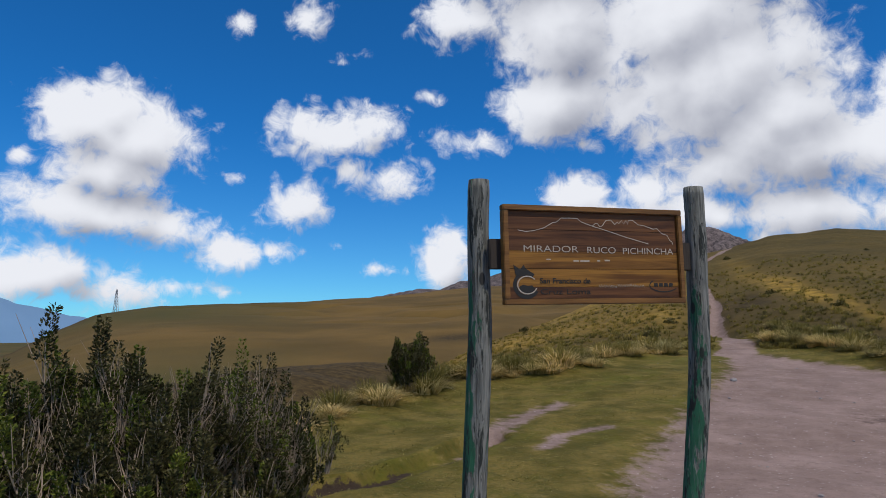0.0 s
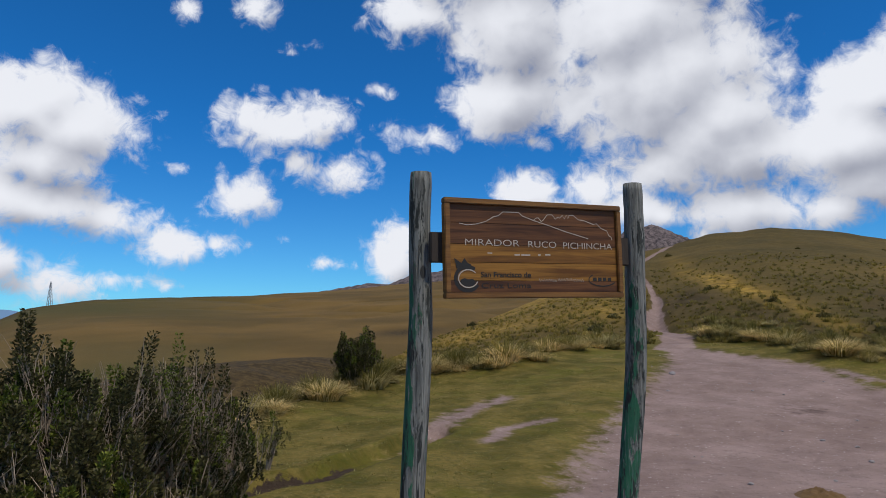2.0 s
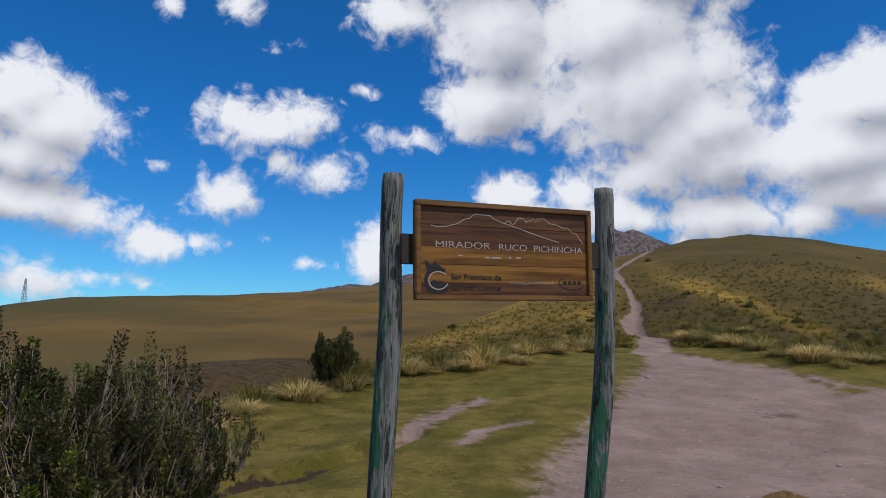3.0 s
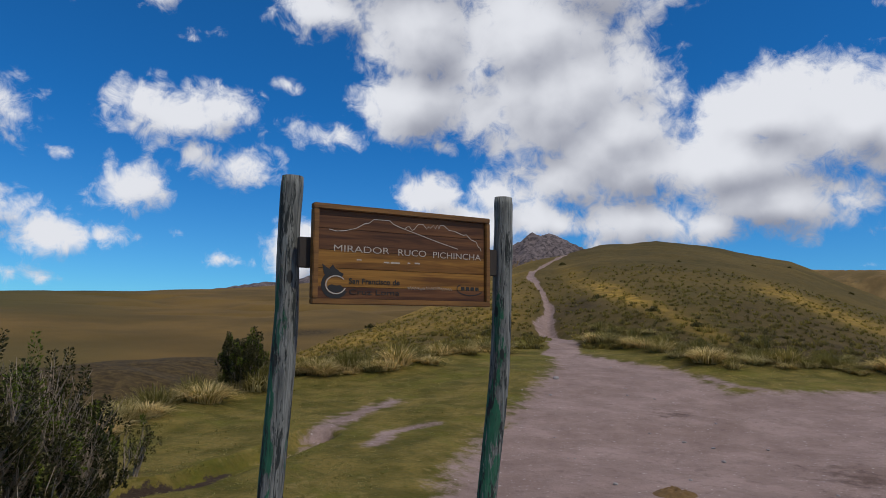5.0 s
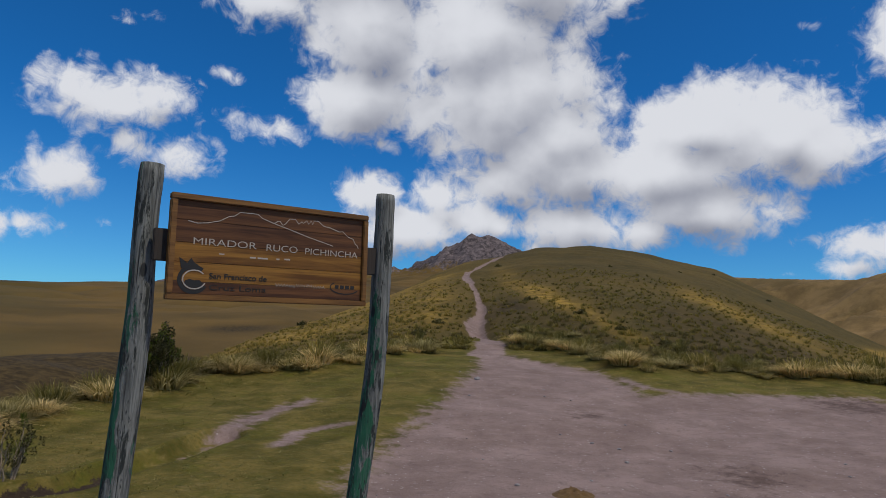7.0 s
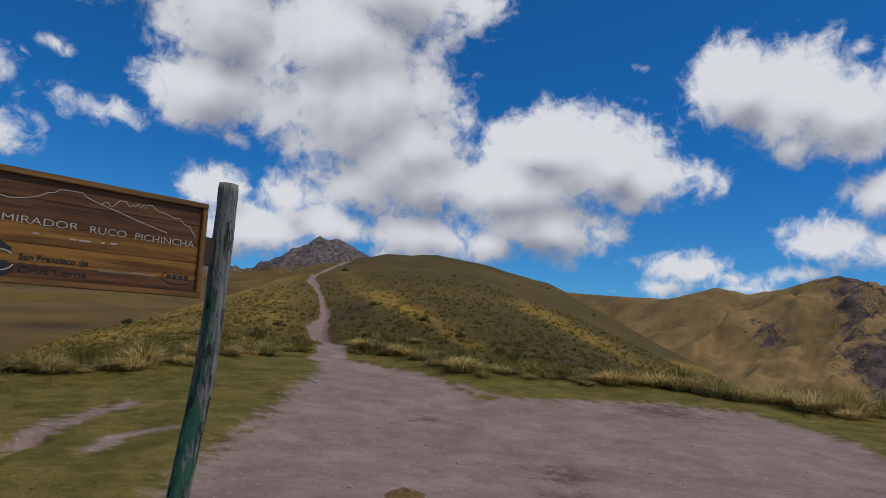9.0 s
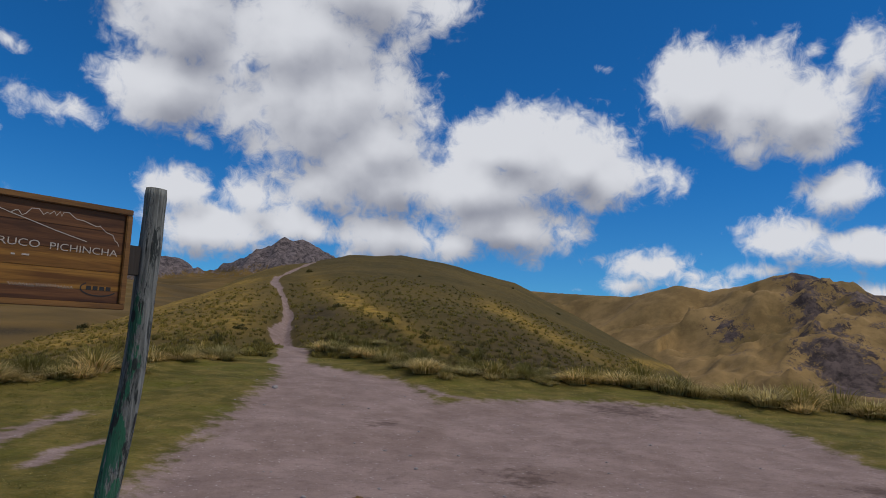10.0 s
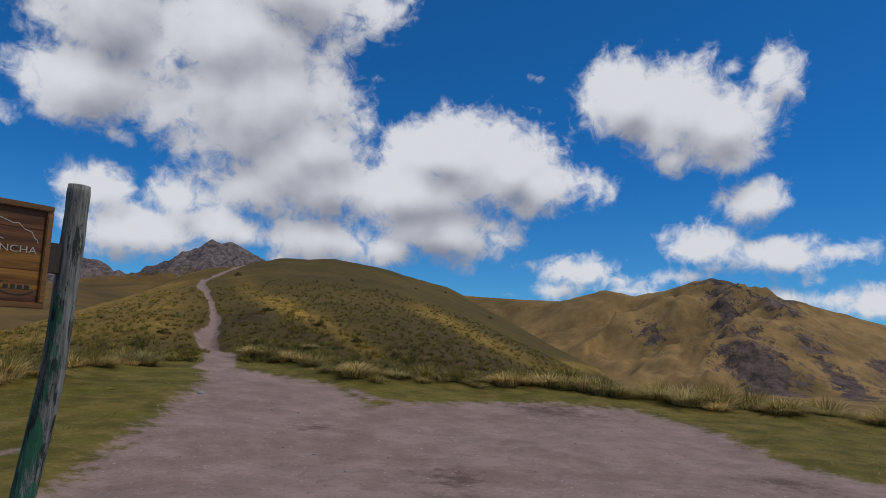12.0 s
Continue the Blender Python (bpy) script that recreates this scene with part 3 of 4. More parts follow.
    # golden grass on the spur and along a band of the hill
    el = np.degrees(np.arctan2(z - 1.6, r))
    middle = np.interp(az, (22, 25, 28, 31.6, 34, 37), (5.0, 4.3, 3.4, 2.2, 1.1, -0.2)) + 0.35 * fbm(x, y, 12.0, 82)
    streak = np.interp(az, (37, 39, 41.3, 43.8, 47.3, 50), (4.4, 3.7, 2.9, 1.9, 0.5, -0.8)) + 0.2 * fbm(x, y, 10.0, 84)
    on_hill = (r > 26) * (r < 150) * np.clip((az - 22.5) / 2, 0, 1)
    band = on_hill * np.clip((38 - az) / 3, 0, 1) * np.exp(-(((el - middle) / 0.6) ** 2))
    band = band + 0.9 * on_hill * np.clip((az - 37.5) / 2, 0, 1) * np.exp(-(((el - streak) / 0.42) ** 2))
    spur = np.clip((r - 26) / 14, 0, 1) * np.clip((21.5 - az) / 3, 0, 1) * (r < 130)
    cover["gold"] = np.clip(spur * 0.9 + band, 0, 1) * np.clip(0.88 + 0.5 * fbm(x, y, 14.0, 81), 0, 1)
    cover["tan"] = (r > 230) * np.clip((az - 36) / 5, 0, 1)
    low = np.clip((az - 21) / 3, 0, 1) * np.clip((62 - az) / 6, 0, 1) * np.clip((r - 23) / 5, 0, 1) * np.clip((np.where(az < 37, middle, streak) - 0.5 - el) / 1.0, 0, 1) * (r < 110) * 0.85
    brown = (gully > left - 1) * (gully > hill) * (r > 55) * (r < 260) * (az < 5)
    field_and_shade = np.exp(-(((az - 1.5) / 3.2) ** 2) - (((el + 0.75 - 0.06 * az) / 0.33) ** 2)) * (r > 200) * 1.2
    # hillside shadow below the peak, painted as a dark patch of cover
    field_and_shade = field_and_shade + 0.9 * np.exp(-(((az - 13.0) / 2.6) ** 2) - (((el - 3.3 + 0.12 * (az - 13)) / 0.6) ** 2)) * (r > 200) * np.clip(0.8 + 0.5 * fbm(x, y, 90.0, 88), 0, 1)
    rim = np.clip(1 - np.abs(r + 25 - np.interp(az, LEFT_AZ, LEFT_R)) / 35, 0, 1) * (az < -14) * 0.95 * np.clip(0.55 + fbm(x, y, 45.0, 85), 0, 1)
    cover["scrub"] = np.clip(low * np.clip(0.6 + 0.8 * fbm(x, y, 10.0, 83), 0, 1) + brown * 1.3 + field_and_shade + rim * (r > 300), 0, 1)
    wide = 0.9 + 0.28 * np.clip(7 - el, 0, 8)
    crag = np.exp(-((az - 63.2 - (6.8 - el) * 0.4) / wide) ** 2)
    crag = np.maximum(crag, 0.8 * np.exp(-((az - 58.0) / 1.5) ** 2) * np.exp(-((el - 2.2) / 1.6) ** 2))
    crag = np.maximum(crag, 0.9 * np.exp(-((az - 67.6 - (4.8 - el) * 0.75) / 1.3) ** 2) * (el < 5.2))
    crag = np.maximum(crag, 0.75 * np.exp(-((az - 74.0 - (0.5 - el) * 0.6) / 1.3) ** 2) * (el < 1.0))
    crag = np.maximum(crag, 0.9 * np.exp(-((el - np.interp(az, (60.5, 61.5, 64, 66, 69), (6.3, 6.5, 6.6, 5.6, 4.9))) / 0.35) ** 2) * (az > 61.2) * (az < 69))
    crag = crag * (r > 380) * (r < 680) * np.clip(0.72 + 0.5 * fbm(x, y, 26.0, 91, 5), 0, 1)
    tall = (peak >= np.maximum(left, range_) - 2) * (r > 1200)
    cover["rock"] = np.clip(tall * np.clip((peak - peak_flat) / 22, 0, 1) + crag, 0, 1)
    return z, cover


def rings():
    r = [0.0, 0.03]
    while r[-1] < 4800:
        k = r[-1]
        r.append(k * (1.5 if k < 1 else 1.09 if k < 5 else 1.0065 if k < 26 else 1.012 if k < 200 else 1.009 if k < 1800 else 1.03))
    return np.array(r)


def build_ground():
    az = np.radians(np.concatenate([np.arange(-180, -48, 4.0), np.arange(-48, 86, 0.25), np.arange(86, 180, 4.0)]))
    rr = rings()
    A, R = np.meshgrid(az, rr, indexing="ij")
    x, y = R * np.sin(A), R * np.cos(A)
    z, cover = land(x, y)
    na, nr = len(az), len(rr)
    verts = np.stack([x, y, z], -1).reshape(-1, 3)
    i, j = np.meshgrid(np.arange(na), np.arange(nr - 1), indexing="ij")
    i2 = (i + 1) % na
    faces = np.stack([i * nr + j, i * nr + j + 1, i2 * nr + j + 1, i2 * nr + j], -1).reshape(-1, 4)
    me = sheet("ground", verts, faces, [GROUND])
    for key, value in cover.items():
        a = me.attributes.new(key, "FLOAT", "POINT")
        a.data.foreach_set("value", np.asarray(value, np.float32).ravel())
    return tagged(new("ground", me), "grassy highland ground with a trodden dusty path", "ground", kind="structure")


ground = build_ground()


def height(x, y):
    z, _ = land(np.array([float(x)]), np.array([float(y)]))
    return float(z[0])


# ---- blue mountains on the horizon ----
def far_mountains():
    m, n, s = material("mountains with painted blue haze")
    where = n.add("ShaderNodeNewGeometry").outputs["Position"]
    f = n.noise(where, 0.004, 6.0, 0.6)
    # air haze is painted in here: blue base colour and a faint blue glow
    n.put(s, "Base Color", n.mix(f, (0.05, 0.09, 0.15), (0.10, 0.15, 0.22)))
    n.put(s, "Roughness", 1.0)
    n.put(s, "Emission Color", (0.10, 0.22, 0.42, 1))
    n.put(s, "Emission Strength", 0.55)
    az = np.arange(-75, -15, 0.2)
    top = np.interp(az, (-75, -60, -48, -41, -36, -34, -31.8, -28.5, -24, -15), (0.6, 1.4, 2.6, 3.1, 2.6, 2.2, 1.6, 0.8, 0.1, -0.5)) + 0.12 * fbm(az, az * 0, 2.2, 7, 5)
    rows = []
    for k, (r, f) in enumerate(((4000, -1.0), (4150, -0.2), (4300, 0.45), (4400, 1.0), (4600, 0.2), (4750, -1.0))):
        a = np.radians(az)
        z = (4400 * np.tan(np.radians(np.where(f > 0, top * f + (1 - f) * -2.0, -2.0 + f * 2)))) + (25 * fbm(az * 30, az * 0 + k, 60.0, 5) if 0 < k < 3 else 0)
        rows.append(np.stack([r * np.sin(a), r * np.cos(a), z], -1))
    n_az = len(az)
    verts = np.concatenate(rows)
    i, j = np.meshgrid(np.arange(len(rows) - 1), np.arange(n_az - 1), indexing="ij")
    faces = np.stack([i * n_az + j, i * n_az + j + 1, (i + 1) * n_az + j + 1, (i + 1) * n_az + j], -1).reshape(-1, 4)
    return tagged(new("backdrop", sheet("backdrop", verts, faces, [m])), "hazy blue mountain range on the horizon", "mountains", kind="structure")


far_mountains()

# ---- the sign ----
def tube(bm, line, sides=20, wobble=0.0, seed=0, cap=True):
    """A closed tube along (x, y, z, radius) rows."""
    rnd = random.Random(seed)
    rows = []
    lumps = [(rnd.uniform(0, 6.28), rnd.uniform(1, 3)) for _ in range(4)]
    for k, (x, y, z, rad) in enumerate(line):
        ring = []
        for i in range(sides):
            a = 2 * math.pi * i / sides
            rr = rad * (1 + wobble * (math.sin(a * 2 + lumps[0][0] + k * 0.13) + 0.6 * math.sin(a * 3 + lumps[1][0] - k * 0.21)) + wobble * rnd.uniform(-0.35, 0.35))
            ring.append(bm.verts.new((x + rr * math.cos(a), y + rr * math.sin(a), z)))
        rows.append(ring)
    for a, b in zip(rows, rows[1:]):
        for i in range(sides):
            bm.faces.new((a[i], a[(i + 1) % sides], b[(i + 1) % sides], b[i]))
    if cap:
        bm.faces.new(list(reversed(rows[0])))
        bm.faces.new(rows[-1])


def resample(points, step=0.035):
    """A smooth line through (z, x, radius) rows, from the lowest up."""
    zs, xs, rs = zip(*points)
    z = np.arange(zs[0], zs[-1] + 1e-6, step)
    x, r = np.interp(z, zs, xs), np.interp(z, zs, rs)
    for _ in range(6):
        x[1:-1] = (x[:-2] + x[1:-1] * 2 + x[2:]) / 4
    z[-1] = zs[-1]
    return z, x, r


def axis_attribute(me, z, x):
    a = me.attributes.new("axis", "FLOAT", "POINT")
    a.data.foreach_set("value", [float(np.interp(v.co.z, z, x)) for v in me.vertices])


sign = new("trail_sign")
sign.location = (0.84, 3.6, -0.3)
tagged(sign, "carved wooden trail sign held between two weathered round posts", "sign")


def sign_post(points, y, seed, label):
    z, x, r = resample(points)
    line = [(px - 0.84, y - 3.6, pz + 0.3, pr) for pz, px, pr in zip(z, x, r)]
    line[-1] = (*line[-1][:3], line[-1][3] * 0.93)
    bm = bmesh.new()
    tube(bm, line, 28, 0.035, seed)
    ob = part("post", bm, POST, sign, label, smooth=False)
    axis_attribute(ob.data, z + 0.3, x - 0.84)
    for f in ob.data.polygons:
        f.use_smooth = abs(f.normal.z) < 0.8
    return ob


sign_post([(-0.55, 0.12, 0.066), (0.0, 0.135, 0.066), (0.768, 0.161, 0.064), (0.967, 0.171, 0.064), (1.198, 0.184, 0.063), (1.433, 0.192, 0.064), (1.671, 0.199, 0.063), (1.914, 0.192, 0.062), (2.16, 0.191, 0.060), (2.411, 0.198, 0.061)], 3.53, 4, "grey weathered post with flaking green paint")
sign_post([(-0.479, 1.286, 0.058), (0.053, 1.335, 0.058), (0.696, 1.407, 0.058), (0.880, 1.426, 0.058), (1.100, 1.448, 0.059), (1.353, 1.469, 0.060), (1.613, 1.480, 0.060), (1.875, 1.482, 0.061), (2.109, 1.486, 0.061), (2.277, 1.484, 0.056), (2.435, 1.481, 0.058)], 3.82, 9, "leaning weathered post with dark stains and green paint")

# the board: its own axes run along its width (x), into it (y) and up (z)
board = new("board")
board.parent = sign
W, H = 1.10, 0.53
board.matrix_local = Matrix.Translation((0.838 - 0.84, 3.575 - 3.6, 2.003 + 0.3)) @ pose(0, 0, 0, 0, -1.2, 16.9)


def rail(name, x0, z0, x1, z1):
    bm = bmesh.new()
    box(bm, x0, -0.022, z0, x1, 0.028, z1, 0.004)
    return part(name, bm, RAIL, board)


T = 0.03
rail("top_rail", -W / 2, H / 2 - T, W / 2, H / 2)
rail("bottom_rail", -W / 2, -H / 2, W / 2, -H / 2 + T)
rail("stile", -W / 2, -H / 2 + T, -W / 2 + T, H / 2 - T)
rail("stile", W / 2 - T, -H / 2 + T, W / 2, H / 2 - T)
planks = [(H / 2 - T, 0.135, PANEL_DARK), (0.135, 0.022, PANEL_DARK), (0.022, -0.075, PANEL_LIGHT), (-0.075, -0.172, PANEL_LIGHT), (-0.172, -H / 2 + T, PANEL_DARK)]
for top, low, mat in planks:
    bm = bmesh.new()
    box(bm, -W / 2 + T, -0.004, low + 0.0006, W / 2 - T, 0.016, top - 0.0006, 0.0015)
    part("plank", bm, mat, board)
bm = bmesh.new()
box(bm, -W / 2 - 0.060, 0.0285, -0.075, W / 2 + 0.105, 0.064, 0.085, 0.004)
part("crossbar", bm, BATTEN, board, "dark grey wooden crossbar behind the board")
FACE = -0.0055


def strip(bm, points, width, y=FACE):
    """A flat carved line through (x, z) points."""
    pts = [Vector((a, 0, b)) for a, b in points]
    left, right = [], []
    for i, p in enumerate(pts):
        d = (pts[min(i + 1, len(pts) - 1)] - pts[max(i - 1, 0)]).normalized()
        s = Vector((-d.z, 0, d.x)) * width / 2
        left.append(bm.verts.new((p.x + s.x, y, p.z + s.z)))
        right.append(bm.verts.new((p.x - s.x, y, p.z - s.z)))
    for i in range(len(pts) - 1):
        bm.faces.new((left[i], left[i + 1], right[i + 1], right[i]))


def carve(body, x, z, size, mat, name, width=None, bold=0.0):
    cu = bpy.data.curves.new(name, "FONT")
    cu.body, cu.size, cu.extrude, cu.offset = body, size, 0.0006, bold
    ob = bpy.data.objects.new(name, cu)
    scene.collection.objects.link(ob)
    bpy.context.view_layer.update()
    me = bpy.data.meshes.new_from_object(ob.evaluated_get(bpy.context.evaluated_depsgraph_get()))
    bpy.data.objects.remove(ob)
    xs = [v.co.x for v in me.vertices]
    s = width / (max(xs) - min(xs)) if width else 1.0
    me.transform(Matrix.Translation((x, FACE, z)) @ Matrix.Rotation(math.pi / 2, 4, "X") @ Matrix.Diagonal((s, 1, 1, 1)) @ Matrix.Translation((-min(xs), 0, 0)))
    # each letter is a mesh of its own
    bm = bmesh.new()
    bm.from_mesh(me)
    seen, islands = set(), []
    for vert in bm.verts:
        if vert in seen:
            continue
        stack, island = [vert], []
        seen.add(vert)
        while stack:
            a = stack.pop()
            island.append(a)
            for e in a.link_edges:
                o = e.other_vert(a)
                if o not in seen:
                    seen.add(o)
                    stack.append(o)
        islands.append((min(a.co.x for a in island), max(a.co.x for a in island), island))
    islands.sort(key=lambda k: k[0])
    letters = []
    for low, high, island in islands:
        if letters and low < letters[-1][1] - 0.002:
            letters[-1][1] = max(high, letters[-1][1])
            letters[-1][2] += island
        else:
            letters.append([low, high, list(island)])
    for low, high, island in letters:
        keep = {a.index for a in island}
        one = bm.copy()
        one.verts.ensure_lookup_table()
        bmesh.ops.delete(one, geom=[a for a in one.verts if a.index not in keep], context="VERTS")
        part("letter", one, mat, board)
    bm.free()
    bpy.data.meshes.remove(me)


def u(px):
    return -W / 2 + (px - 90) / 910 * W


def v(py):
    return H / 2 - (py - 62) / 522 * H


carve("MIRADOR", u(188), v(308), 0.050, CREAM, "lettering", (455 - 188) / 910 * W, -0.0003)
carve("RUCO", u(500), v(311), 0.050, CREAM, "lettering", (645 - 500) / 910 * W, -0.0003)
carve("PICHINCHA", u(683), v(313), 0.050, CREAM, "lettering", (952 - 683) / 910 * W, -0.0003)
carve("San Francisco de", u(260), v(473), 0.040, BLACK, "lettering", (508 - 260) / 910 * W, 0.0006)
carve("Cruz Loma", u(262), v(530), 0.040, BLACK, "lettering", (508 - 262) / 910 * W)
bm = bmesh.new()
strip(bm, [(u(a), v(b)) for a, b in ((162, 194), (200, 202), (240, 196), (290, 180), (330, 152), (352, 147), (375, 125), (420, 124), (455, 124), (475, 143), (530, 164), (600, 186), (700, 220), (820, 255))], 0.004)
part("carved_line", bm, CREAM, board)
bm = bmesh.new()
strip(bm, [(u(a), v(b)) for a, b in ((530, 164), (545, 150), (556, 148), (570, 168), (582, 160), (602, 130), (628, 128), (646, 152), (660, 138), (668, 146), (684, 128), (694, 148), (706, 126), (714, 148), (720, 126), (742, 125), (770, 150), (800, 153), (850, 172), (870, 168), (895, 195), (925, 205), (938, 235), (948, 240), (954, 258))], 0.004)
part("carved_line", bm, CREAM, board)
# small faded lines of writing
for x0, x1, y0, y1 in ((295, 318, 344, 350), (428, 455, 350, 358), (462, 508, 350, 358), (548, 562, 348, 356), (585, 612, 346, 354)):
    bm = bmesh.new()
    strip(bm, [(u(x0), v((y0 + y1) / 2)), (u(x1), v((y0 + y1) / 2))], (y1 - y0) / 522 * H)
    part("worn_mark", bm, CREAM, board)
for x0, x1, yy in ((550, 610, 488), (614, 640, 490), (648, 688, 486), (694, 722, 484), (728, 786, 488)):
    bm = bmesh.new()
    n = 9
    strip(bm, [(u(x0 + (x1 - x0) * i / n), v(yy + (7 if i % 2 else -7))) for i in range(n + 1)], 0.0035)
    part("script_mark", bm, CREAM, board)
# round emblem: black crescent with two pointed ears over a pale ring and a hill
bm = bmesh.new()
ring = [(u(196 + 58 * math.cos(a) * 0.95), v(482 + 62 * math.sin(a))) for a in np.linspace(0.5, 5.4, 28)]
strip(bm, ring, 0.020, FACE)
part("emblem", bm, BLACK, board)
bm = bmesh.new()
ears = [bm.verts.new((u(a), FACE - 0.0004, v(b))) for a, b in ((146, 430), (136, 376), (168, 402), (184, 376), (196, 398), (214, 410), (218, 434), (180, 436))]
bm.faces.new(ears)
part("emblem", bm, BLACK, board)
bm = bmesh.new()
strip(bm, [(u(200 + 46 * math.cos(a)), v(482 + 46 * math.sin(a))) for a in np.linspace(0.35, 5.6, 30)], 0.006, FACE - 0.0008)
part("emblem_ring", bm, CREAM, board)
bm = bmesh.new()
bm.faces.new([bm.verts.new((u(a), FACE - 0.0006, v(b))) for a, b in ((162, 512), (164, 488), (182, 480), (200, 486), (222, 484), (236, 500), (226, 518), (196, 524))])
part("emblem", bm, BLACK, board)
# sponsor's mark: swoosh with a bar
bm = bmesh.new()
strip(bm, [(u(890 + 75 * math.cos(a)), v(484 + 36 * math.sin(a))) for a in np.linspace(0.45, 3.9, 22)], 0.006)
part("swoosh", bm, BLACK, board)
for k in range(4):
    bm = bmesh.new()
    strip(bm, [(u(838 + k * 27), v(482)), (u(858 + k * 27), v(482))], 0.020)
    part("worn_mark", bm, BLACK, board)


# ---- plants ----
def blades(rnd, count, spread, tall, lean, width, base=0.12):
    """Curved tapering blades of a grass clump as arrays of verts and quads."""
    verts, faces = [], []
    for _ in range(count):
        a = rnd.uniform(0, 2 * math.pi)
        rr = base * math.sqrt(rnd.random())
        x, y = rr * math.cos(a), rr * math.sin(a)
        b = a + rnd.gauss(0, 0.5)
        h = tall * rnd.uniform(0.55, 1.1)
        l = lean * h * rnd.uniform(0.15, 1.0) * (0.4 + rr / base)
        wide = width * rnd.uniform(0.6, 1.3)
        px, py = -math.sin(b) * wide / 2, math.cos(b) * wide / 2
        i0 = len(verts)
        for t in (0.0, 0.4, 0.75, 1.0):
            f = 1 - 0.85 * t
            cx, cy, cz = x + math.cos(b) * l * t ** 2, y + math.sin(b) * l * t ** 2, h * (t - 0.32 * (l / h) * t ** 3)
            verts += [(cx - px * f, cy - py * f, cz), (cx + px * f, cy + py * f, cz)]
        faces += [(i0 + k, i0 + k + 1, i0 + k + 3, i0 + k + 2) for k in (0, 2, 4)]
    return verts, faces


def clump_mesh(seed, tall, lean, skirt):
    """Upright olive blades in the middle, and a skirt of dead straw arching over to the ground."""
    rnd = random.Random(seed)
    v1, f1 = blades(rnd, 230, 0.3, tall, lean, 0.017, 0.17)
    v2, f2 = blades(rnd, int(170 * skirt), 0.3, 0.33, 1.7, 0.022, 0.21)
    v3, f3 = blades(rnd, int(60 * skirt), 0.3, tall * 0.95, lean * 1.3, 0.016, 0.17)
    faces = f1 + [tuple(i + len(v1) for i in f) for f in f2] + [tuple(i + len(v1) + len(v2) for i in f) for f in f3]
    return sheet("grass_clump", v1 + v2 + v3, faces, [GREENISH, STRAW], [0] * len(f1) + [1] * (len(f2) + len(f3)), False)


CLUMPS = [clump_mesh(k, *p) for k, p in enumerate(((0.46, 0.75, 0.5), (0.36, 1.05, 1.2), (0.22, 1.4, 1.8), (0.54, 0.65, 0.3), (0.32, 1.2, 1.4), (0.40, 0.9, 0.9)))]


def edge_radius(az):
    return float(np.interp(az, EDGE_AZ, EDGE_R))


def grass_clump(x, y, which, size, turn):
    ob = new("grass_clump", CLUMPS[which])
    ob.location = (x, y, height(x, y) - 0.03)
    ob.rotation_euler = (0, 0, turn)
    ob.scale = (size, size, size * (0.7 + 0.02 * (which + int(turn * 3) % 13)))
    label = "clump of upright olive-green bunch grass" if which in (0, 3) else "drooping clump of dry straw-coloured bunch grass"
    return tagged(ob, label, "grass clump", "bunch grass along the clearing")


rnd = random.Random(5)
for k in range(300):
    left = k % 5 < 2
    az = rnd.uniform(-16, 19.5) if left else rnd.uniform(26, 80)
    deep = rnd.random()
    r = edge_radius(az) + 0.1 + (2.6 if left else 3.2) * deep
    x, y = at(r, az)
    # pale drooping clumps at the front, upright green ones behind them
    which = rnd.choice((2, 4, 4, 1, 5)) if deep < 0.4 else rnd.choice((0, 3, 5, 1, 0, 4))
    size = rnd.choice((0.5, 0.7, 0.9, 1.1, 1.45)) * float(np.interp(az, (-10, -4, 5, 18, 30, 45, 55, 80), (0.85, 0.95, 1.15, 1.2, 1.15, 1.25, 1.5, 1.6)))
    grass_clump(x, y, which, size, rnd.uniform(0, 6.28))


def scattered(name, count, place, variants, size, seed, label, mats, pick=None):
    """Many small plants joined into one object."""
    rnd = random.Random(seed)
    packs = []
    for me in variants:
        co = np.empty(len(me.vertices) * 3, np.float32)
        me.vertices.foreach_get("co", co)
        fa = np.empty(len(me.polygons) * 4, np.int32)
        me.polygons.foreach_get("vertices", fa)
        mi = np.empty(len(me.polygons), np.int32)
        me.polygons.foreach_get("material_index", mi)
        packs.append((co.reshape(-1, 3), fa.reshape(-1, 4), mi))
    spots = [place(rnd) for _ in range(count)]
    xs, ys = np.array([s[0] for s in spots]), np.array([s[1] for s in spots])
    zs, cover = land(xs, ys)
    V, F, M, n = [], [], [], 0
    for k in range(count):
        if cover["path"][k] > 0.2:
            continue
        co, fa, mi = packs[rnd.randrange(len(packs))]
        a, s = rnd.uniform(0, 6.28), rnd.uniform(*size)
        c, q = math.cos(a) * s, math.sin(a) * s
        V.append(np.stack([co[:, 0] * c - co[:, 1] * q + xs[k], co[:, 0] * q + co[:, 1] * c + ys[k], co[:, 2] * s + zs[k] - 0.02], -1))
        F.append(fa + n)
        M.append(mi if pick is None else np.full(len(mi), pick(cover, k, rnd), np.int32))
        n += len(co)
    ob = new(name, sheet(name, np.concatenate(V), np.concatenate(F), mats, np.concatenate(M), False))
    return tagged(ob, label, "grass", kind="stuff")


def light_clump(seed, tall, lean, mats=(0, 1)):
    rnd = random.Random(seed)
    v, f = blades(rnd, 28, 0.3, tall, lean, 0.05, 0.2)
    return sheet("tuft", v, f, [GREENISH, GOLDEN], [rnd.choice((0, 1, 1)) for _ in f], False)


TUFTS = [light_clump(60 + k, 0.30 + 0.06 * k, 0.8 + 0.2 * k) for k in range(4)]


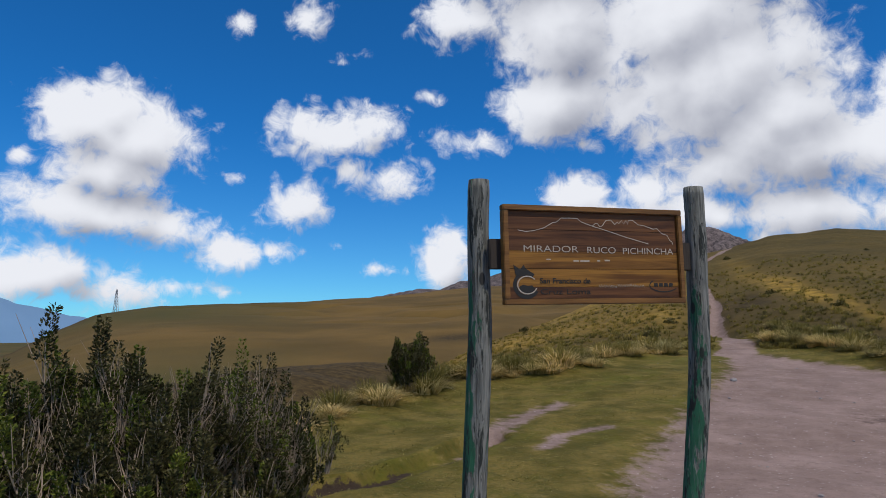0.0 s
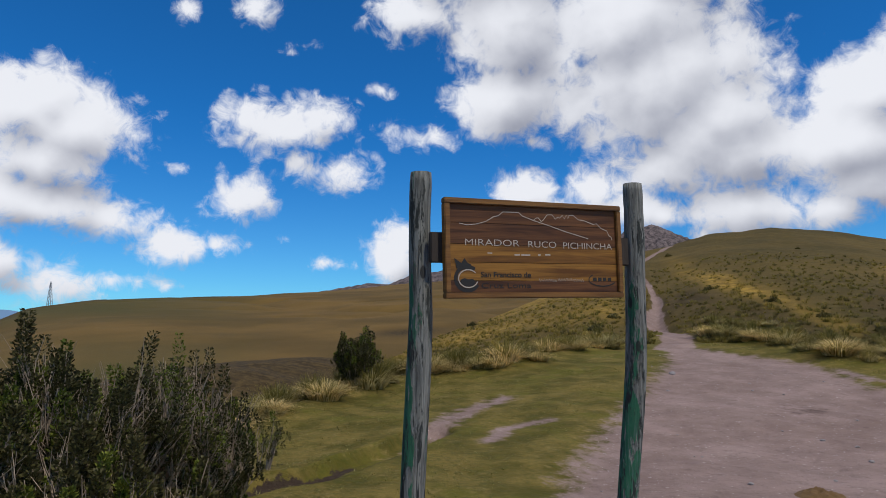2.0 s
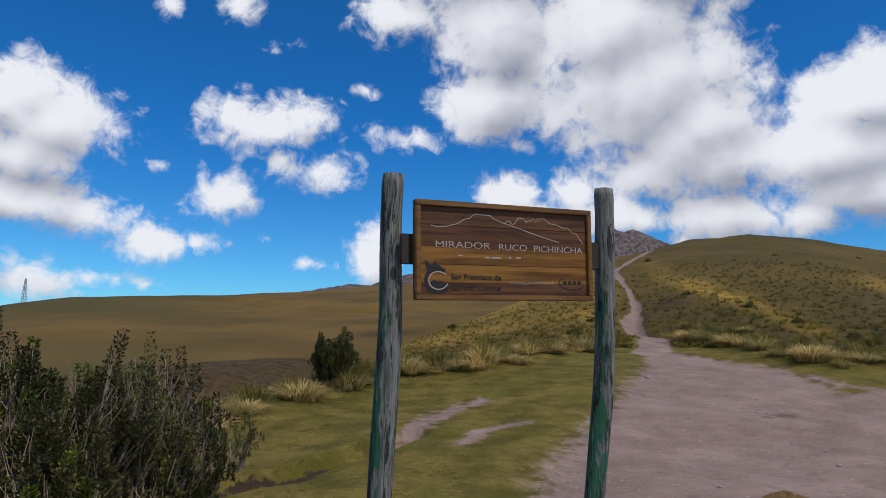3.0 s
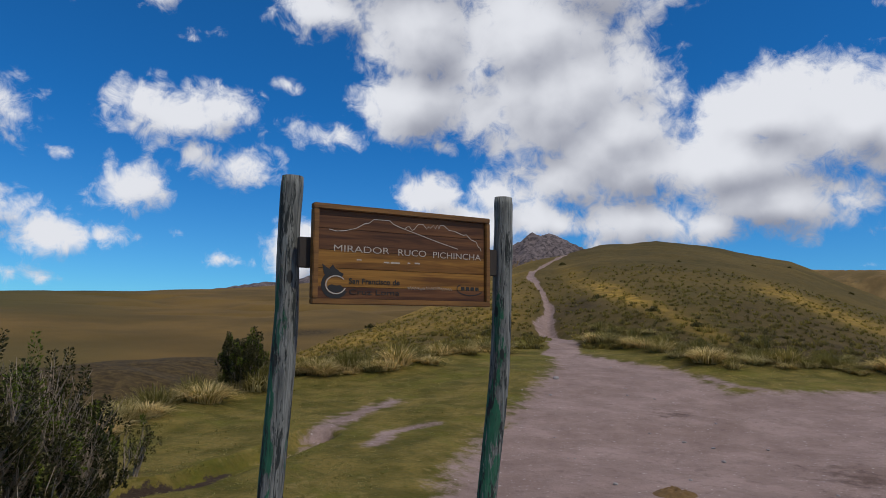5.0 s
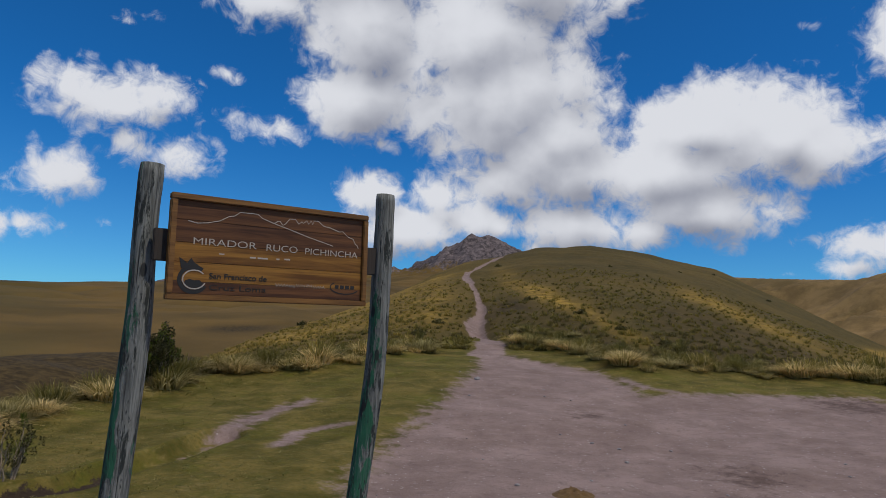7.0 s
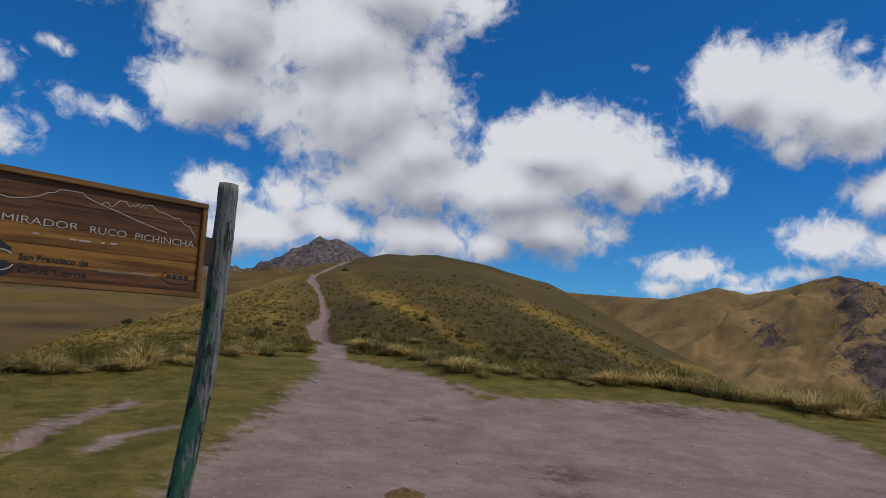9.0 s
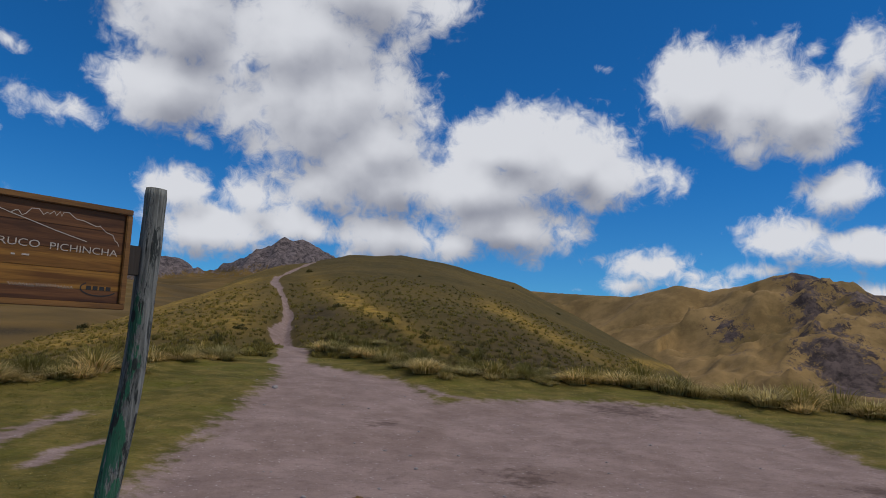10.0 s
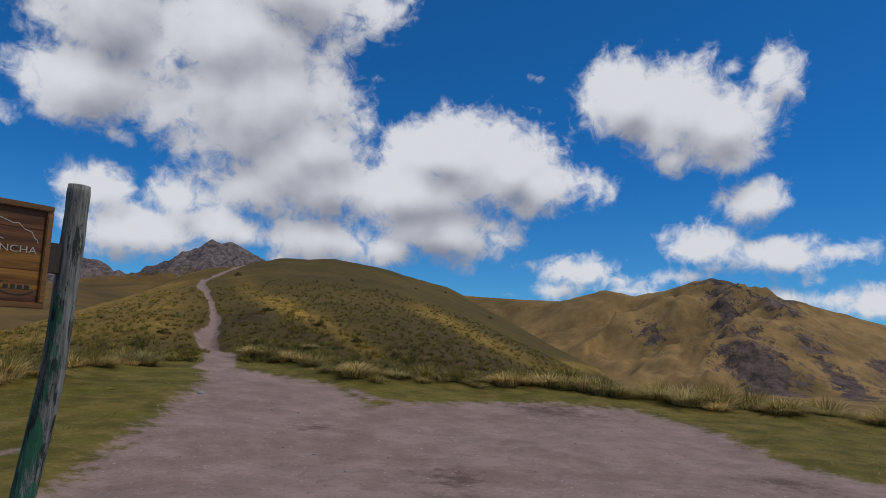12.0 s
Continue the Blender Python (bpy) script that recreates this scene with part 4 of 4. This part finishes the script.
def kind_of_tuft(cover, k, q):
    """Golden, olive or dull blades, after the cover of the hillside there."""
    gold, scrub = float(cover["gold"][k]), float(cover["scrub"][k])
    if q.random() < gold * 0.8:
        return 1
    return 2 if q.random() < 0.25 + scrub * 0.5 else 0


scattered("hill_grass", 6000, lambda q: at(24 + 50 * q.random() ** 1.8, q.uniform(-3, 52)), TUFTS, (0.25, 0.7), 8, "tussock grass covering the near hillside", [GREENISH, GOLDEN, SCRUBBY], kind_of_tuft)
scattered("bunch_grass", 560, lambda q: (lambda a: at(edge_radius(a) + 1.2 + 7 * q.random() ** 1.5, a))(q.choice((q.uniform(-17, 19.5), q.uniform(26, 80)))), CLUMPS, (0.7, 1.3), 9, "bunch grass growing thick behind the edge of the clearing", [GREENISH, STRAW])
TURF = []
for k in range(3):
    q = random.Random(90 + k)
    vv, ff = blades(q, 13, 0.1, 0.032, 1.8, 0.008, 0.11)
    TURF.append(sheet("turf", vv, ff, [TURFY, STRAW], [q.choice((0, 0, 0, 1)) for _ in ff], False))
scattered("short_turf", 11000, lambda q: at(6.0 + 13 * q.random(), q.uniform(-16, 24)), TURF, (0.7, 1.5), 12, "short trampled turf of the clearing", [TURFY, STRAW])
scattered("edge_turf", 5000, lambda q: at(13.0 + 11 * q.random(), q.uniform(26, 80)), TURF, (0.8, 1.7), 13, "short turf along the rim of the clearing", [TURFY, STRAW])


def leaf_spike(rnd, tall, thick, count, leaf):
    """Small leaves packed round an upright shoot."""
    verts, faces = [], []
    for _ in range(count):
        t = rnd.random()
        a = rnd.uniform(0, 2 * math.pi)
        rr = thick * (0.35 + 0.65 * rnd.random()) * (1.0 - 0.55 * t)
        c = Vector((rr * math.cos(a), rr * math.sin(a), tall * t))
        out = Vector((math.cos(a), math.sin(a), rnd.uniform(0.3, 1.3))).normalized()
        side = out.cross(Vector((rnd.uniform(-1, 1), rnd.uniform(-1, 1), rnd.uniform(-1, 1)))).normalized()
        s = leaf * rnd.uniform(0.6, 1.3)
        i0 = len(verts)
        verts += [c, c + out * s * 0.5 + side * s * 0.28, c + out * s, c + out * s * 0.5 - side * s * 0.28]
        faces.append((i0, i0 + 1, i0 + 2, i0 + 3))
    return verts, faces


def shrub(x, y, wide, tall, stems, seed, leaf=0.029, per=190, label="", twigs=12):
    """A bushy shrub: a thicket of bare grey stems with leafy spikes at their tips."""
    rnd = random.Random(seed)
    root = new("shrub")
    root.location = (x, y, height(x, y) - 0.05)
    tagged(root, label, "shrub")
    wood, V, F, M = bmesh.new(), [], [], []
    k0 = tall / 1.4

    def spike(base, long, thick, count, young, tilt):
        vs, fs = leaf_spike(rnd, long, thick, count, leaf)
        turn = Matrix.Rotation(tilt, 4, Vector((rnd.uniform(-1, 1), rnd.uniform(-1, 1), 0.01)).normalized())
        n = len(V)
        V.extend(base + turn @ (p - Vector((0, 0, long * 0.35))) for p in vs)
        F.extend(tuple(q + n for q in f) for f in fs)
        M.extend([1 if young else 0] * len(fs))

    spires = [(rnd.uniform(0, 6.28), math.sqrt(rnd.random()) * 0.9, rnd.uniform(0.55, 1.0)) for _ in range(9)]
    for k in range(stems):
        a, rr = rnd.uniform(0, 6.28), math.sqrt(rnd.random())
        bx, by = 0.4 * wide * rr * math.cos(a), 0.4 * wide * rr * math.sin(a)
        tx, ty = wide * rr * math.cos(a) * rnd.uniform(0.8, 1.1), wide * rr * math.sin(a) * rnd.uniform(0.8, 1.1)
        lift = max(f * math.exp(-((rr * math.cos(a) - q * math.cos(b)) ** 2 + (rr * math.sin(a) - q * math.sin(b)) ** 2) / 0.018) for b, q, f in spires)
        h = tall * (1 - 0.25 * rr ** 2) * (0.70 + 0.42 * lift) * rnd.uniform(0.82, 1.06)
        pts = []
        for t in np.linspace(0, 1, 6):
            pts.append((bx + (tx - bx) * t ** 1.3 + rnd.gauss(0, 0.02) * t, by + (ty - by) * t ** 1.3 + rnd.gauss(0, 0.02) * t, h * t, 0.010 * (1 - 0.75 * t) + 0.002))
        tube(wood, pts, 5, 0.0, k, False)
        young = rnd.random() < 0.35
        spike(Vector(pts[5][:3]), rnd.uniform(0.16, 0.30) * k0 * (1 + 0.5 * lift), rnd.uniform(0.045, 0.07) * k0, int(per * (1 + 0.5 * lift)), young, rnd.gauss(0, 0.15))
        for j in range(rnd.randint(3, 5)):
            t = rnd.uniform(0.3, 0.95)
            i = min(int(t * 5), 4)
            base = Vector(pts[i][:3]).lerp(Vector(pts[i + 1][:3]), t * 5 - i) + Vector((rnd.gauss(0, 0.05), rnd.gauss(0, 0.05), 0))
            spike(base, rnd.uniform(0.10, 0.22) * k0, rnd.uniform(0.04, 0.065) * k0, int(per * rnd.uniform(0.35, 0.7)), rnd.random() < 0.08, rnd.gauss(0, 0.35))
        for j in range(rnd.randint(twigs - 3, twigs + 3)):
            t = rnd.uniform(0.2, 0.85)
            i = min(int(t * 5), 4)
            p = Vector(pts[i][:3]).lerp(Vector(pts[i + 1][:3]), t * 5 - i)
            e = p + Vector((rnd.gauss(0, 0.09), rnd.gauss(0, 0.09), rnd.uniform(0.12, 0.42))) * k0
            c = p.lerp(e, 0.5) + Vector((rnd.gauss(0, 0.02), rnd.gauss(0, 0.02), 0))
            tube(wood, [(*p, 0.0045), (*c, 0.0035), (*e, 0.0018)], 4, 0.0, j, False)
    part("stem", wood, TWIG, root, "bare greyish twigs")
    crown = new("foliage", sheet("foliage", [tuple(p) for p in V], F, [LEAF, YOUNG], M, False))
    crown.parent = root
    return root


for az, r, wide, tall, stems, seed in ((-30.0, 5.6, 0.75, 1.7, 110, 1), (-24.0, 5.8, 0.76, 1.72, 120, 2), (-18.6, 6.3, 0.72, 1.62, 110, 3), (-15.4, 6.5, 0.5, 1.3, 75, 7), (-14.0, 7.3, 0.45, 1.1, 60, 8), (-37.5, 5.4, 0.8, 1.6, 70, 4), (-27, 4.5, 0.62, 1.2, 80, 5), (-19.5, 4.5, 0.55, 1.05, 70, 6)):
    x, y = at(r, az)
    bare = seed in (3, 7)
    shrub(x, y, wide, tall, stems, seed, per=130 if bare else 240, twigs=36 if bare else 22, label="dense dark green shrub with upright leafy shoots and grey twigs")
x, y = at(8.6, -10.3)
shrub(x, y, 0.3, 0.8, 8, 21, 0.024, 90, "small thin-stemmed shrub beside the rut", 3)
x, y = at(15.2, -2.7)
shrub(x, y, 0.5, 1.36, 110, 22, 0.045, 90, "round dark green bush among the bunch grass", 3)


def bush_mesh(seed):
    q = random.Random(seed)
    V, F = [], []
    for _ in range(40):
        a, rr = q.uniform(0, 6.28), math.sqrt(q.random())
        vs, fs = leaf_spike(q, 0.25, 0.16, 14, 0.14)
        c = Vector((0.5 * rr * math.cos(a), 0.5 * rr * math.sin(a), 0.55 * (1 - rr * rr) * q.random()))
        n = len(V)
        V += [tuple(c + p) for p in vs]
        F += [tuple(k + n for k in f) for f in fs]
    return sheet("hillside_bush", V, F, [BUSHY], None, False)


BUSHES = [bush_mesh(s) for s in (1, 2, 3)]
q = random.Random(31)
for r, az, size in ((94, 23.5, 1.3), (118, 20.2, 1.2), (66, 7.0, 1.3), (84, 33.0, 0.8), (100, 38.5, 0.8), (110, 41.0, 0.8), (96, 45.0, 0.9), (46, 26.5, 0.9), (38, 31.0, 0.9), (36, 19.0, 0.9), (31, 17.5, 0.9), (33, 34.5, 0.8), (30, 38.0, 0.8), (28, 15.0, 0.8)):
    x, y = at(r, az)
    ob = new("hillside_bush", BUSHES[q.randrange(3)])
    ob.location, ob.rotation_euler, ob.scale = (x, y, height(x, y) - 0.1), (0, 0, q.uniform(0, 6.28)), (size * 0.7, size * 0.7, size * 0.6)
    tagged(ob, "low dark green bush on the grassy hillside", "bush", "bushes on the hillside")


def stone_mesh(seed):
    q = random.Random(seed)
    bm = bmesh.new()
    bmesh.ops.create_icosphere(bm, subdivisions=2, radius=1.0)
    for vert in bm.verts:
        vert.co *= 1 + 0.45 * noise.noise(vert.co * 0.9 + Vector((seed * 3.1, 0, 0)))
        vert.co.z *= 0.6
    return mesh_of(bm, "stone", PEBBLE)


PEBBLE = plain("grey pebble", (0.30, 0.27, 0.26), 0.9, 0.5)
DUNG = plain("dried dung", (0.17, 0.095, 0.03), 1.0, 0.6)
STONES = [stone_mesh(s) for s in range(4)]
for k in range(60):
    r, az = 6.5 + 14 * q.random() ** 1.3, q.uniform(16, 66)
    x, y = at(r, az)
    size = q.uniform(0.012, 0.035) if k else 0.09
    if k == 0:
        x, y = 6.8, 15.6
    ob = new("stone", STONES[q.randrange(4)])
    ob.location, ob.rotation_euler, ob.scale = (x, y, height(x, y) + size * 0.2), (0, 0, q.uniform(0, 6.28)), (size, size * q.uniform(0.7, 1.0), size)
    tagged(ob, "small grey stone lying on the dusty path", "stone", "stones on the path")


def dung_heap(x, y):
    bm = bmesh.new()
    bmesh.ops.create_grid(bm, x_segments=28, y_segments=28, size=0.28)
    for vert in bm.verts:
        d = math.hypot(vert.co.x, vert.co.y) / 0.26
        lump = noise.fractal(vert.co * 14.0, 0.8, 2.0, 4)
        vert.co.z = max(0.0, 1 - d * d) * (0.06 + 0.045 * lump) - 0.03 * max(0.0, d - 0.85)
    ob = new("dung_heap", mesh_of(bm, "dung_heap", DUNG, True))
    ob.location = (x, y, height(x, y))
    return tagged(ob, "trampled heap of brown dried dung on the path", "dung")


dung_heap(4.6, 6.9)


def lattice_mast():
    """A far steel lattice tower on the ridge."""
    x, y = at(604, -26.4)
    z = height(x, y)
    mast = new("mast")
    mast.location = (x, y, z)
    tagged(mast, "thin grey steel lattice mast on the ridge", "mast")
    grey = plain("galvanised steel", (0.28, 0.30, 0.33), 0.5)
    tall, wide = 19.0, 1.6
    for sx, sy in ((-1, -1), (-1, 1), (1, -1), (1, 1)):
        bm = bmesh.new()
        tube(bm, [(sx * wide * (1 - 0.75 * t), sy * wide * (1 - 0.75 * t), tall * t - 1.0, 0.2) for t in np.linspace(0, 1, 8)], 6)
        part("leg", bm, grey, mast)
    for k in range(7):
        t0, t1 = k / 7, (k + 1) / 7
        for sx, sy, ex, ey in ((-1, -1, 1, -1), (1, -1, 1, 1), (1, 1, -1, 1), (-1, 1, -1, -1)):
            bm = bmesh.new()
            a = Vector((sx * wide * (1 - 0.75 * t0), sy * wide * (1 - 0.75 * t0), tall * t0))
            b = Vector((ex * wide * (1 - 0.75 * t1), ey * wide * (1 - 0.75 * t1), tall * t1))
            tube(bm, [(*a.lerp(b, t), 0.12) for t in (0, 1)], 5)
            part("brace", bm, grey, mast)


lattice_mast()
